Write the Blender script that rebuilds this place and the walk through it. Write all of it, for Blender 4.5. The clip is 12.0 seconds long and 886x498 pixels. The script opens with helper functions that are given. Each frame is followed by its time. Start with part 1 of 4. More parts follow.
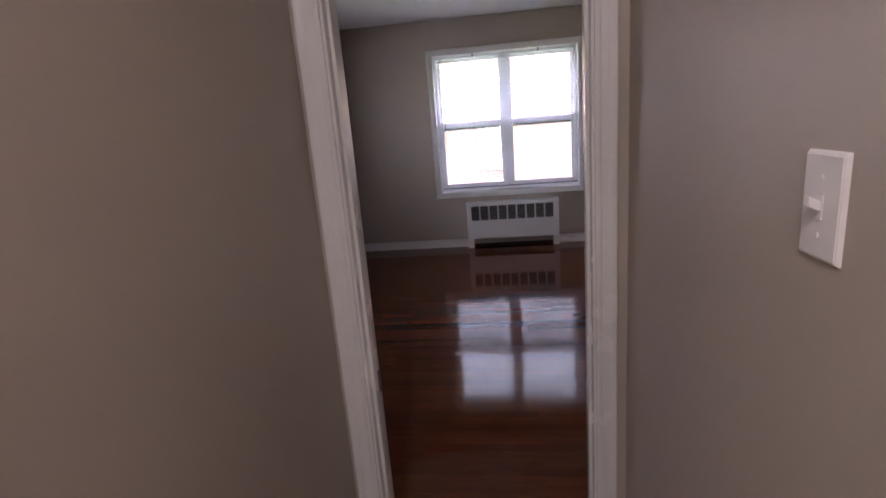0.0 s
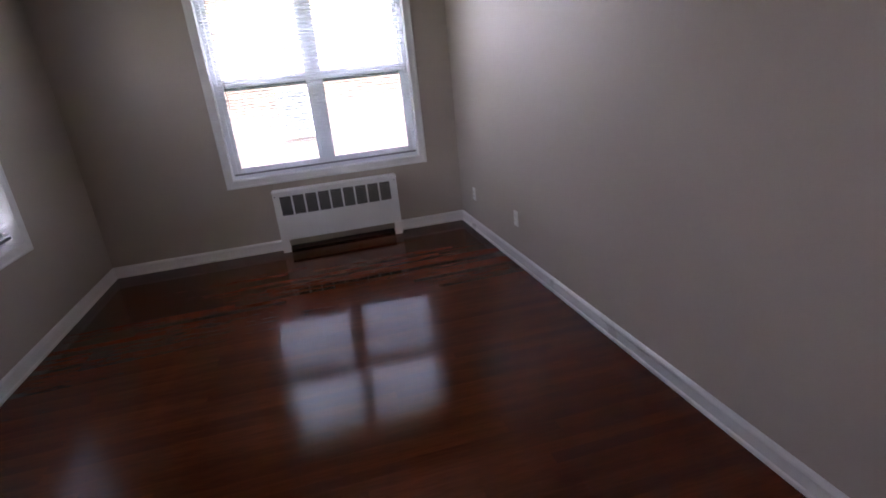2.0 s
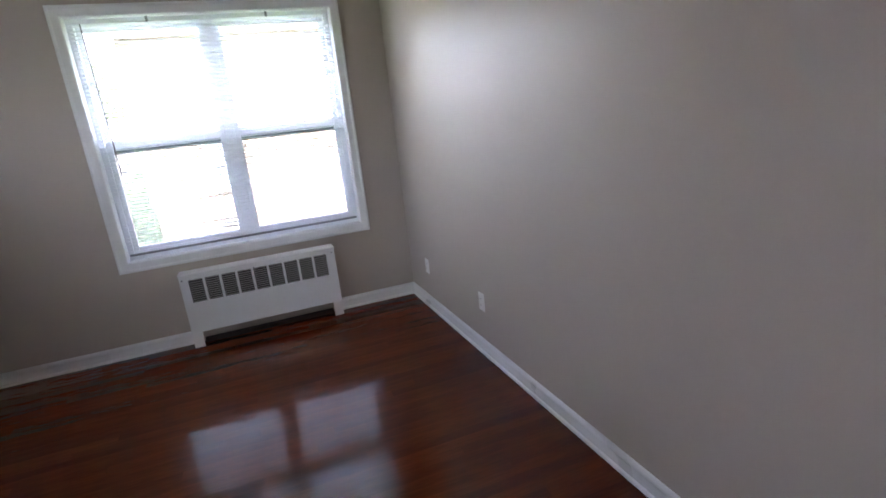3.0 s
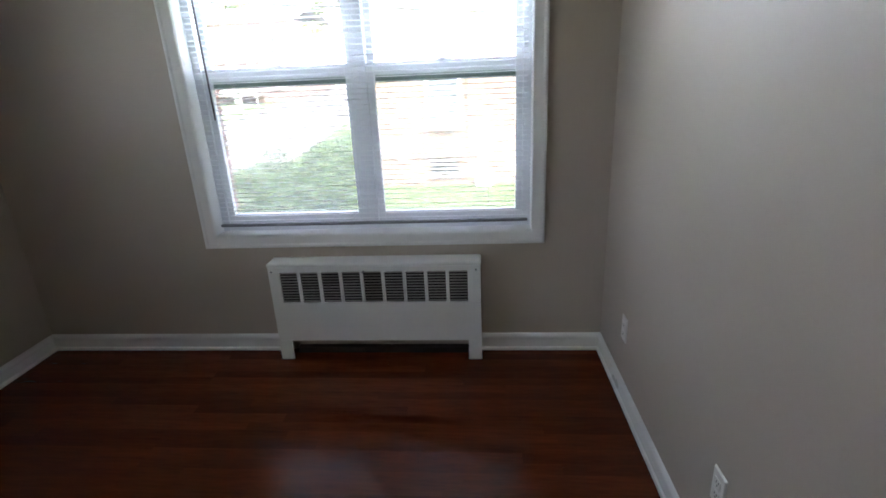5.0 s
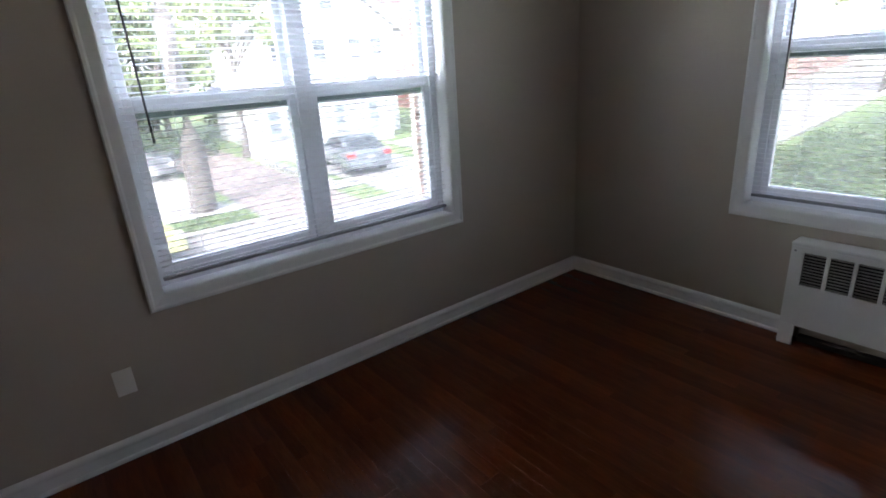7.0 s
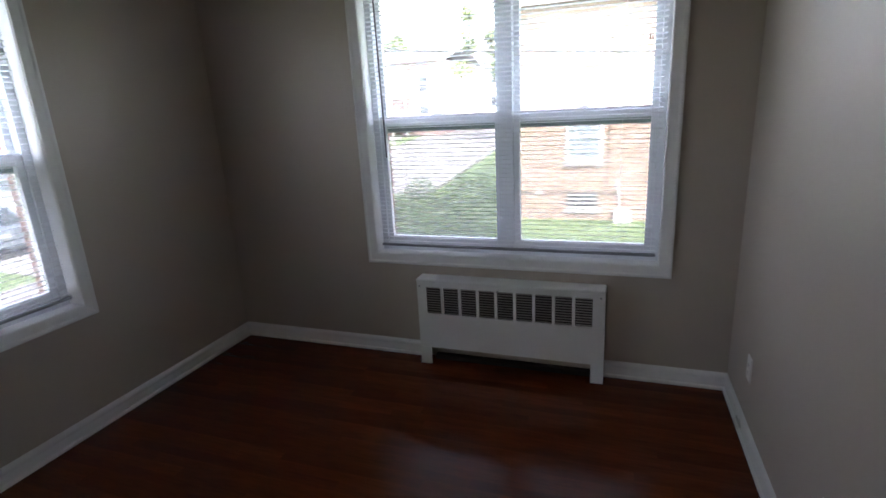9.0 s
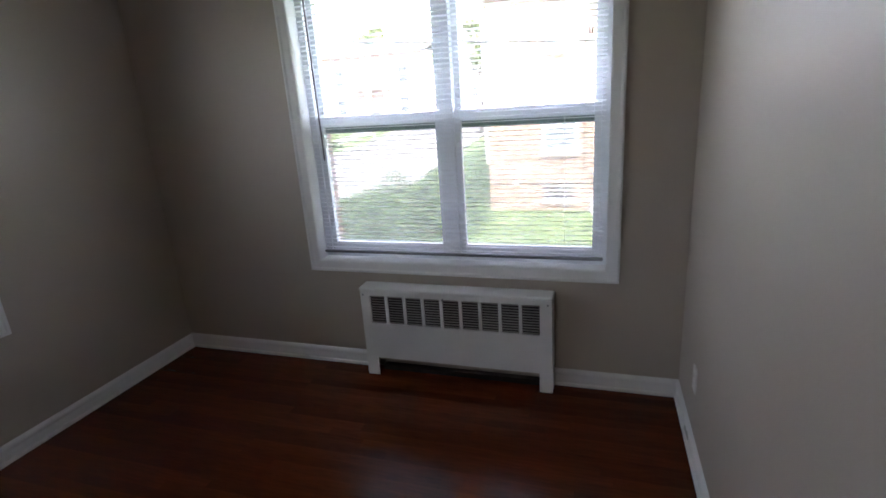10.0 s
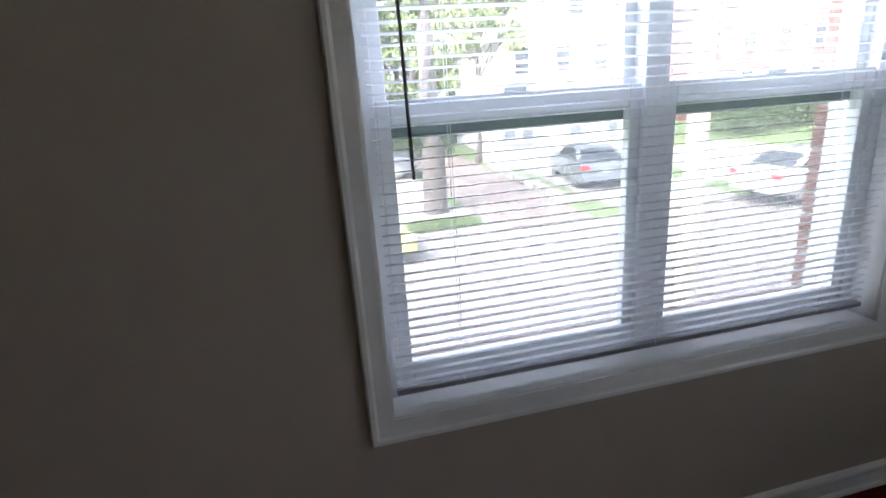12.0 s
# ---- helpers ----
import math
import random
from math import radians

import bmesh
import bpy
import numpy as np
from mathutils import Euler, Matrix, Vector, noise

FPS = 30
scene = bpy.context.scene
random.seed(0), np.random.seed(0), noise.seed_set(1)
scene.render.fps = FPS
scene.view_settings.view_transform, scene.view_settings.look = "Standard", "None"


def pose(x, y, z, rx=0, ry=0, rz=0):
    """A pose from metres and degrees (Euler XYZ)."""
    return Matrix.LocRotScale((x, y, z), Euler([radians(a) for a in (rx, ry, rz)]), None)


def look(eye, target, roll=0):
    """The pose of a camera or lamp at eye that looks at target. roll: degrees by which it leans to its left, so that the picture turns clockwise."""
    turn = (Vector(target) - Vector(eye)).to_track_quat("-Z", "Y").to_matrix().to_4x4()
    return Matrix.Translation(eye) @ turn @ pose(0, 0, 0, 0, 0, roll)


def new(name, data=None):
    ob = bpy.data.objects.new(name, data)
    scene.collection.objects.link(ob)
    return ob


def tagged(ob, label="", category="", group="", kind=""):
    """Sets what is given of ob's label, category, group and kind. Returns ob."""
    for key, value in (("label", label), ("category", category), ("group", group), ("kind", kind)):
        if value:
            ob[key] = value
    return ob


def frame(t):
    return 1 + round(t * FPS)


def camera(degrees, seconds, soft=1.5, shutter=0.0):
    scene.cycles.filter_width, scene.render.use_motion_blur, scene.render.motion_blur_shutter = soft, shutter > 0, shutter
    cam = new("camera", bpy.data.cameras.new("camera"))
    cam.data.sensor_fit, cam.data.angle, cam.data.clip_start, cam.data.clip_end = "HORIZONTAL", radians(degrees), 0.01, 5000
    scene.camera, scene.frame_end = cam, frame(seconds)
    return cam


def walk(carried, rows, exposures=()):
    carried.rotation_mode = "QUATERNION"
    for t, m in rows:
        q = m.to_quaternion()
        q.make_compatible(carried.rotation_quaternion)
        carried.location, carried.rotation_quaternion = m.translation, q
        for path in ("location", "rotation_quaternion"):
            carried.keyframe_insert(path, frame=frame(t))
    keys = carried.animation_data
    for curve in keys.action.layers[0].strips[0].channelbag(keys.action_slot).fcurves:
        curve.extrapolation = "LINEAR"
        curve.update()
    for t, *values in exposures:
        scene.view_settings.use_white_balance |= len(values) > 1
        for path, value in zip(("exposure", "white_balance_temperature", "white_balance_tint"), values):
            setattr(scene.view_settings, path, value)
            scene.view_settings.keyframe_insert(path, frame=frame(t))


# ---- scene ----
cam = camera(81.3, 12.0, soft=1.7)

PATH = [
    (0, (1.889, -6.197, 1.535), (1.635, -4.273, 1.052), -4.6),
    (0.4, (1.844, -5.949, 1.562), (1.739, -4.022, 1.035), -3.5),
    (0.5, (1.839, -5.841, 1.556), (1.76, -3.914, 1.028), -3.5),
    (0.8, (1.86, -5.682, 1.51), (1.856, -3.751, 0.988), -3.2),
    (1, (1.855, -5.499, 1.515), (1.914, -3.579, 0.955), -3.5),
    (1.1, (1.853, -5.443, 1.517), (1.945, -3.53, 0.94), -3.2),
    (1.3, (1.84, -5.303, 1.489), (2.006, -3.403, 0.885), -3.5),
    (1.5, (1.861, -5.096, 1.452), (2.094, -3.208, 0.834), -3.7),
    (2, (1.83, -4.687, 1.445), (2.241, -2.849, 0.773), -6.0),
    (2.5, (1.873, -4.314, 1.464), (2.437, -2.535, 0.744), -7.7),
    (3, (1.984, -3.974, 1.505), (2.634, -2.161, 0.967), -6.1),
    (3.2, (2.034, -3.783, 1.524), (2.622, -1.944, 1.004), -6.6),
    (4.8, (2.516, -2.566, 1.497), (2.534, -0.693, 0.796), -2.7),
    (5, (2.52, -2.476, 1.479), (2.354, -0.602, 0.8), -2.7),
    (5.5, (2.505, -2.412, 1.462), (1.711, -0.713, 0.765), -3.5),
    (6, (2.267, -2.567, 1.418), (1.118, -1.083, 0.728), -2.9),
    (6.5, (2.297, -2.839, 1.457), (0.824, -1.669, 0.777), -4.2),
    (6.7, (2.256, -2.921, 1.474), (0.742, -1.802, 0.798), -3.9),
    (8.3, (2.288, -2.84, 1.463), (1.257, -1.216, 0.917), -3.1),
    (8.5, (2.326, -2.889, 1.489), (1.458, -1.17, 0.951), -3.1),
    (9, (2.572, -2.802, 1.551), (1.91, -0.993, 1.011), -3.1),
    (9.5, (2.705, -2.658, 1.547), (2.12, -0.822, 1.013), -2.9),
    (10, (2.757, -2.574, 1.585), (2.145, -0.76, 1.006), -3.9),
    (10.5, (2.569, -2.687, 1.552), (1.869, -0.907, 0.966), -2.0),
    (11, (2.059, -2.52, 1.47), (0.821, -1.066, 0.878), -0.7),
    (11.5, (1.631, -2.605, 1.514), (0.015, -1.637, 0.842), -1.0),
    (11.8, (1.319, -2.645, 1.478), (-0.463, -1.997, 0.842), -3.9),
    (12, (1.131, -2.756, 1.452), (-0.733, -2.328, 0.864), -3.9),
]
EXPOSURES = [(0, 4.89, 6440, 37), (0.5, 5.2, 6140, 33), (1, 5.4, 5840, 29), (1.5, 5.25, 5890, 15), (2, 5, 6290, 32), (2.5, 5.45, 6190, 26), (3.2, 5.5, 6040, 22), (4.8, 5, 6190, 15), (5.5, 4.95, 6240, 15), (6.5, 4.7, 6190, 16), (8.5, 4.35, 6190, 18), (9.5, 4.52, 6220, 20), (10.5, 4.7, 6240, 19), (11.5, 4.45, 6220, 17), (12, 4.47, 6210, 16)]
walk(cam, [(t, look(eye, target, roll)) for t, eye, target, roll in PATH], EXPOSURES)
LAMP_STRENGTH = 2.75

# ---------------------------------------------------------------- light
world = bpy.data.worlds.new("sky")
scene.world = world
world.use_nodes = True
wn, wl = world.node_tree.nodes, world.node_tree.links
sky = wn.new("ShaderNodeTexSky")
sky.sky_type, sky.sun_disc = "NISHITA", False
sky.sun_elevation, sky.sun_rotation = radians(48), radians(150)
sky.air_density, sky.dust_density, sky.ozone_density = 1.0, 3.0, 1.0
wn["Background"].inputs["Strength"].default_value = 0.15
veil = wn.new("ShaderNodeHueSaturation")      # thin overcast: the sky's blue is washed out
veil.inputs["Saturation"].default_value = 0.42
wl.new(sky.outputs["Color"], veil.inputs["Color"])
wl.new(veil.outputs["Color"], wn["Background"].inputs["Color"])

sun = new("sun", bpy.data.lights.new("sun", "SUN"))
sun.data.energy, sun.data.angle, sun.data.color = 0.7, radians(15), (1.0, 0.96, 0.9)
sun.matrix_world = look((6, -10, 14), (0, 0, 0))

# ---------------------------------------------------------------- room dimensions
W = 3.118       # east wall at the far corner; it runs a little out of square


def east(y):
    return W - 0.022 * y


D = 4.63        # room depth, door wall's room face at y = -D
H = 2.63        # ceiling
TD = 0.13       # door wall thickness
HX0, HX1 = 1.338, 2.216   # hallway side walls
DX0, DX1 = 1.43, 2.120    # clear door opening
DH = 2.04


# ---------------------------------------------------------------- materials
def material(name, color, rough=0.5, metal=0.0, vary=0.06, scale=6.0, fine=140.0, bump=0.05, spec=0.5, stretch=(1, 1, 1), rough_vary=0.08, random_tone=0.0, coords="Object"):
    m = bpy.data.materials.new(name)
    m.use_nodes = True
    n, l = m.node_tree.nodes, m.node_tree.links
    b = n["Principled BSDF"]
    b.inputs["Metallic"].default_value = metal
    b.inputs["Specular IOR Level"].default_value = spec
    tc, mp = n.new("ShaderNodeTexCoord"), n.new("ShaderNodeMapping")
    mp.inputs["Scale"].default_value = stretch
    l.new(tc.outputs[coords], mp.inputs["Vector"])
    big, small = n.new("ShaderNodeTexNoise"), n.new("ShaderNodeTexNoise")
    big.inputs["Scale"].default_value, big.inputs["Detail"].default_value = scale, 4
    small.inputs["Scale"].default_value, small.inputs["Detail"].default_value = fine, 3
    l.new(mp.outputs["Vector"], big.inputs["Vector"])
    l.new(mp.outputs["Vector"], small.inputs["Vector"])
    mix = n.new("ShaderNodeMix")
    mix.data_type = "FLOAT"
    mix.inputs[0].default_value = 0.4
    l.new(big.outputs["Fac"], mix.inputs[2])
    l.new(small.outputs["Fac"], mix.inputs[3])
    ramp = n.new("ShaderNodeMapRange")
    ramp.inputs["From Min"].default_value, ramp.inputs["From Max"].default_value = 0.3, 0.7
    ramp.inputs["To Min"].default_value, ramp.inputs["To Max"].default_value = 1 - vary, 1 + vary
    l.new(mix.outputs[0], ramp.inputs["Value"])
    tone = ramp.outputs["Result"]
    if random_tone:
        info = n.new("ShaderNodeObjectInfo")
        rr = n.new("ShaderNodeMapRange")
        rr.inputs["To Min"].default_value, rr.inputs["To Max"].default_value = 1 - random_tone, 1 + random_tone
        l.new(info.outputs["Random"], rr.inputs["Value"])
        mul = n.new("ShaderNodeMath")
        mul.operation = "MULTIPLY"
        l.new(tone, mul.inputs[0])
        l.new(rr.outputs["Result"], mul.inputs[1])
        tone = mul.outputs[0]
    sc = n.new("ShaderNodeVectorMath")
    sc.operation = "SCALE"
    sc.inputs[0].default_value = color
    l.new(tone, sc.inputs["Scale"])
    l.new(sc.outputs["Vector"], b.inputs["Base Color"])
    rg = n.new("ShaderNodeMapRange")
    rg.inputs["To Min"].default_value, rg.inputs["To Max"].default_value = max(rough - rough_vary, 0.02), min(rough + rough_vary, 1)
    l.new(big.outputs["Fac"], rg.inputs["Value"])
    l.new(rg.outputs["Result"], b.inputs["Roughness"])
    if bump:
        bp = n.new("ShaderNodeBump")
        bp.inputs["Strength"].default_value, bp.inputs["Distance"].default_value = bump, 0.01
        l.new(mix.outputs[0], bp.inputs["Height"])
        l.new(bp.outputs["Normal"], b.inputs["Normal"])
    return m


def glass_material(name, tint=(1, 1, 1)):
    m = bpy.data.materials.new(name)
    m.use_nodes = True
    n, l = m.node_tree.nodes, m.node_tree.links
    n.remove(n["Principled BSDF"])
    tr, gl, mx, fr = n.new("ShaderNodeBsdfTransparent"), n.new("ShaderNodeBsdfGlossy"), n.new("ShaderNodeMixShader"), n.new("ShaderNodeLayerWeight")
    pw, ad = n.new("ShaderNodeMath"), n.new("ShaderNodeMath")
    pw.operation, ad.operation = "POWER", "MULTIPLY_ADD"
    pw.inputs[1].default_value, ad.inputs[1].default_value, ad.inputs[2].default_value = 5.0, 0.8, 0.03
    tr.inputs["Color"].default_value = (*tint, 1)
    gl.inputs["Roughness"].default_value = 0.01
    l.new(fr.outputs["Facing"], pw.inputs[0])
    l.new(pw.outputs[0], ad.inputs[0])
    l.new(ad.outputs[0], mx.inputs[0])
    glare_mix, glare = n.new("ShaderNodeMixShader"), n.new("ShaderNodeBsdfTranslucent")      # veiling glare over the view, put into the panes as translucency
    glare.inputs["Color"].default_value = (0.8, 0.82, 0.85, 1)
    glare_noise, span = n.new("ShaderNodeTexNoise"), n.new("ShaderNodeMapRange")
    glare_noise.inputs["Scale"].default_value, glare_noise.inputs["Detail"].default_value = 5.0, 5
    span.inputs["To Min"].default_value, span.inputs["To Max"].default_value = 0.02, 0.05
    l.new(glare_noise.outputs["Fac"], span.inputs["Value"])
    l.new(span.outputs["Result"], glare_mix.inputs[0])
    l.new(tr.outputs[0], glare_mix.inputs[1])
    l.new(glare.outputs[0], glare_mix.inputs[2])
    l.new(glare_mix.outputs[0], mx.inputs[1])
    l.new(gl.outputs[0], mx.inputs[2])
    l.new(mx.outputs[0], n["Material Output"].inputs["Surface"])
    return m


def wood_floor_material():
    m = material("stained_oak", (0.100, 0.0238, 0.0098), rough=0.068, vary=0.36, scale=2.4, fine=16, bump=0.035, stretch=(0.6, 5.5, 1), rough_vary=0.018, random_tone=0.2, coords="Object", spec=0.24)
    return m


M_WALL = material("taupe_wall_paint", (0.48, 0.42, 0.358), rough=0.42, spec=0.42, vary=0.03, scale=2.2, fine=260, bump=0.05, rough_vary=0.05)
M_CEIL = material("white_ceiling_paint", (0.78, 0.77, 0.76), rough=0.8, vary=0.02, scale=1.5, fine=200, bump=0.06)
M_TRIM = material("white_trim_paint", (0.81, 0.81, 0.81), rough=0.3, vary=0.02, scale=3, fine=60, bump=0.008)
M_FRAME = material("cream_gloss_paint", (0.78, 0.775, 0.745), rough=0.26, vary=0.03, scale=3, fine=50, bump=0.01)
M_VINYL = material("white_vinyl", (0.86, 0.88, 0.91), rough=0.35, vary=0.02, scale=4, fine=90, bump=0.01)
M_METAL = material("white_enamel_steel", (0.81, 0.81, 0.80), rough=0.32, vary=0.03, scale=4, fine=80, bump=0.02)
M_LOUVRE = material("grey_louvre", (0.34, 0.32, 0.30), rough=0.5, vary=0.15)
# near-black stands in for the shade inside slots, holes and recesses
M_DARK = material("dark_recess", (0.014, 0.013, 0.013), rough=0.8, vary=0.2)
# near-black colour that puts in the shade under the radiator cover
M_UNDER_SHADE = material("under_cover_shade", (0.03, 0.022, 0.018), rough=0.8, vary=0.2)
M_SLAT = material("white_blind_slat", (0.84, 0.85, 0.87), rough=0.4, vary=0.02, bump=0)
_n, _l = M_SLAT.node_tree.nodes, M_SLAT.node_tree.links      # thin vinyl lets light through
_t, _x = _n.new("ShaderNodeBsdfTranslucent"), _n.new("ShaderNodeMixShader")
_t.inputs["Color"].default_value, _x.inputs[0].default_value = (0.88, 0.89, 0.91, 1), 0.6
_l.new(_n["Principled BSDF"].outputs[0], _x.inputs[1])
_l.new(_t.outputs[0], _x.inputs[2])
_l.new(_x.outputs[0], _n["Material Output"].inputs["Surface"])
M_CORD = material("grey_plastic", (0.25, 0.25, 0.26), rough=0.4, vary=0.05, bump=0)
M_WAND = material("dark_grey_wand", (0.07, 0.07, 0.075), rough=0.3, vary=0.05, bump=0)
M_PLATE = material("white_plastic", (0.82, 0.80, 0.77), rough=0.3, vary=0.02, bump=0)
M_BRASS = material("aged_strike_metal", (0.20, 0.13, 0.09), rough=0.45, metal=0.7, vary=0.2)
M_FLOOR = wood_floor_material()
M_GLASS = glass_material("window_glass", (0.97, 0.985, 0.98))
M_SCREENBAR = material("grey_green_aluminium", (0.20, 0.26, 0.26), rough=0.4, vary=0.08)
M_SCREEN = bpy.data.materials.new("insect_mesh")
M_SCREEN.use_nodes = True
_n, _l = M_SCREEN.node_tree.nodes, M_SCREEN.node_tree.links
_n.remove(_n["Principled BSDF"])
_t, _x, _s = _n.new("ShaderNodeBsdfTransparent"), _n.new("ShaderNodeMixShader"), _n.new("ShaderNodeBsdfTranslucent")
# the mesh's translucent share also adds a little veiling glare
_s.inputs["Color"].default_value = (0.05, 0.052, 0.055, 1)
_x.inputs[0].default_value = 0.40
_l.new(_t.outputs[0], _x.inputs[1])
_l.new(_s.outputs[0], _x.inputs[2])
_l.new(_x.outputs[0], _n["Material Output"].inputs["Surface"])
M_BRICK = material("red_brick", (0.24, 0.115, 0.09), rough=0.85, vary=0.25, scale=9, fine=60, bump=0.3, random_tone=0.25)
M_MORTAR = material("mortar", (0.42, 0.40, 0.37), rough=0.9, vary=0.15, scale=20, bump=0.3)


# ---------------------------------------------------------------- helpers of the scene
def bx(bm, x0, x1, y0, y1, z0, z1):
    v = [bm.verts.new(p) for p in ((x0, y0, z0), (x1, y0, z0), (x1, y1, z0), (x0, y1, z0), (x0, y0, z1), (x1, y0, z1), (x1, y1, z1), (x0, y1, z1))]
    for f in ((3, 2, 1, 0), (4, 5, 6, 7), (0, 1, 5, 4), (1, 2, 6, 5), (2, 3, 7, 6), (3, 0, 4, 7)):
        bm.faces.new([v[i] for i in f])
    return bm


def box(x0, x1, y0, y1, z0, z1, bevel=0.0, segments=2):
    bm = bx(bmesh.new(), min(x0, x1), max(x0, x1), min(y0, y1), max(y0, y1), min(z0, z1), max(z0, z1))
    if bevel:
        bmesh.ops.bevel(bm, geom=bm.edges[:], offset=bevel, segments=segments, affect="EDGES", profile=0.5)
    return bm


def rod(a, b, r0, r1=None, n=10, bm=None):
    bm = bm or bmesh.new()
    a, b = Vector(a), Vector(b)
    q = (b - a).to_track_quat("Z", "Y")
    rings = []
    for p, r in ((a, r0), (b, r0 if r1 is None else r1)):
        rings.append([bm.verts.new(p + q @ Vector((r * math.cos(k * 2 * math.pi / n), r * math.sin(k * 2 * math.pi / n), 0))) for k in range(n)])
    for k in range(n):
        bm.faces.new((rings[0][k], rings[0][(k + 1) % n], rings[1][(k + 1) % n], rings[1][k]))
    bm.faces.new(rings[0][::-1])
    bm.faces.new(rings[1])
    return bm


def extrude_profile(profile, axis_from, axis_to, bm=None):
    """profile: closed list of (a, z) swept from one frame to the other, each frame a function (a, z) -> point."""
    bm = bm or bmesh.new()
    r0 = [bm.verts.new(axis_from(*p)) for p in profile]
    r1 = [bm.verts.new(axis_to(*p)) for p in profile]
    n = len(profile)
    for k in range(n):
        bm.faces.new((r0[k], r0[(k + 1) % n], r1[(k + 1) % n], r1[k]))
    bm.faces.new(r0[::-1])
    bm.faces.new(r1)
    bmesh.ops.recalc_face_normals(bm, faces=bm.faces[:])
    return bm


def mesh_of(name, bm, mat, smooth=False):
    me = bpy.data.meshes.new(name)
    bm.to_mesh(me)
    bm.free()
    if mat:
        me.materials.append(mat)
    if smooth:
        for p in me.polygons:
            p.use_smooth = True
    return me


def part(name, bm, mat, parent, label="", smooth=False):
    ob = new(name, mesh_of(name, bm, mat, smooth))
    ob.parent = parent
    if label:
        tagged(ob, label)
    return ob


def thing(name, label, category, at=(0, 0, 0), rz=0, group="", kind=""):
    ob = new(name)
    ob.matrix_basis = pose(*at, 0, 0, rz)
    return tagged(ob, label, category, group, kind)


def setting(name, bm, mat, label, category, smooth=False):
    return tagged(new(name, mesh_of(name, bm, mat, smooth)), label, category, kind="structure")


# ---------------------------------------------------------------- shell of the room and the hallway
CW = 0.062                                   # window casing width
WB = (1.049, 2.811, 0.611, 2.311)            # north window, outer edge of casing: x0, x1, z0, z1
WA = (-2.716, -1.055, 0.606, 2.306)          # west window: y0, y1, z0, z1
TW = 0.30                                    # outer wall thickness


def wall_with_window(name, along, lo, hi, win, label):
    """Outer wall with one window hole. along 'x': the wall y 0..TW; along 'y': the wall x -TW..0."""
    u0, u1, z0, z1 = win[0] + CW - 0.006, win[1] - CW + 0.006, win[2] + CW - 0.006, win[3] - CW + 0.006
    bm = bmesh.new()
    for a, b, c, d in ((lo, u0, -0.3, H + 0.2), (u1, hi, -0.3, H + 0.2), (u0, u1, -0.3, z0), (u0, u1, z1, H + 0.2)):
        if along == "x":
            bx(bm, a, b, 0, TW, c, d)
        else:
            bx(bm, -TW, 0, a, b, c, d)
    return setting(name, bm, M_WALL, label, "wall")


wall_with_window("wall_north", "x", 0.0, W, WB, "taupe painted wall with a wide double window")
wall_with_window("wall_west", "y", -D - TD, TW, WA, "taupe painted wall with a wide double window")
plan = [(east(TW), TW), (east(TW) + 0.2, TW), (east(-D - TD) + 0.2, -D - TD), (east(-D - TD), -D - TD)]
setting("wall_east", extrude_profile(plan, lambda a, b: (a, b, -0.3), lambda a, b: (a, b, H + 0.2)), M_WALL, "plain taupe painted wall with two outlets", "wall")
bm = bmesh.new()
bx(bm, 0, DX0 - 0.02, -D - TD, -D, -0.3, H + 0.2)
bx(bm, DX1 + 0.02, east(-D), -D - TD, -D, -0.3, H + 0.2)
bx(bm, DX0 - 0.02, DX1 + 0.02, -D - TD, -D, DH + 0.02, H + 0.2)
setting("wall_south", bm, M_WALL, "taupe painted wall with the doorway", "wall")
HY = -8.6
setting("wall_hall_west", box(HX0 - 0.12, HX0, HY, -D - TD, -0.3, H + 0.2), M_WALL, "plain taupe painted hallway wall", "wall")
setting("wall_hall_east", box(HX1, HX1 + 0.12, HY, -D - TD, -0.3, H + 0.2), M_WALL, "plain taupe hallway wall with a light switch", "wall")
setting("wall_hall_south", box(HX0 - 0.12, HX1 + 0.12, HY - 0.12, HY, -0.3, H + 0.2), M_WALL, "plain taupe hallway end wall", "wall")
setting("ceiling", box(-TW, W + 0.25, -D - TD, TW, H, H + 0.12), M_CEIL, "flat white painted ceiling", "ceiling")
setting("ceiling_hall", box(HX0, HX1, HY, -D - TD, H, H + 0.12), M_CEIL, "flat white painted hallway ceiling", "ceiling")
floor = setting("floor", box(0, W + 0.15, -D - TD, 0, -0.12, -0.012), M_DARK, "glossy red-brown stained oak strip floor", "floor")
floor_hall = setting("floor_hall", box(HX0, HX1, HY, -D - TD, -0.12, 0.0), M_FLOOR, "red-brown stained wooden hallway floor", "floor")

setting("foundation", box(-TW, W + 0.3, -D - TD, TW, -3.2, -0.301), M_MORTAR, "concrete foundation wall under the house", "wall")

# baseboards with a moulded top
BASE = [(0, 0), (0.020, 0), (0.020, 0.008), (0.0175, 0.015), (0.011, 0.019), (0.011, 0.062), (0.0145, 0.068), (0.0160, 0.077), (0.0140, 0.086), (0.007, 0.094), (0, 0.097)]


def baseboard(name, a, b, normal):
    n = Vector(normal)
    p0, p1 = Vector(a), Vector(b)
    bm = extrude_profile(BASE, lambda d, z: p0 + n * d + Vector((0, 0, z)), lambda d, z: p1 + n * d + Vector((0, 0, z)))
    return setting(name, bm, M_TRIM, "white painted moulded baseboard", "baseboard")


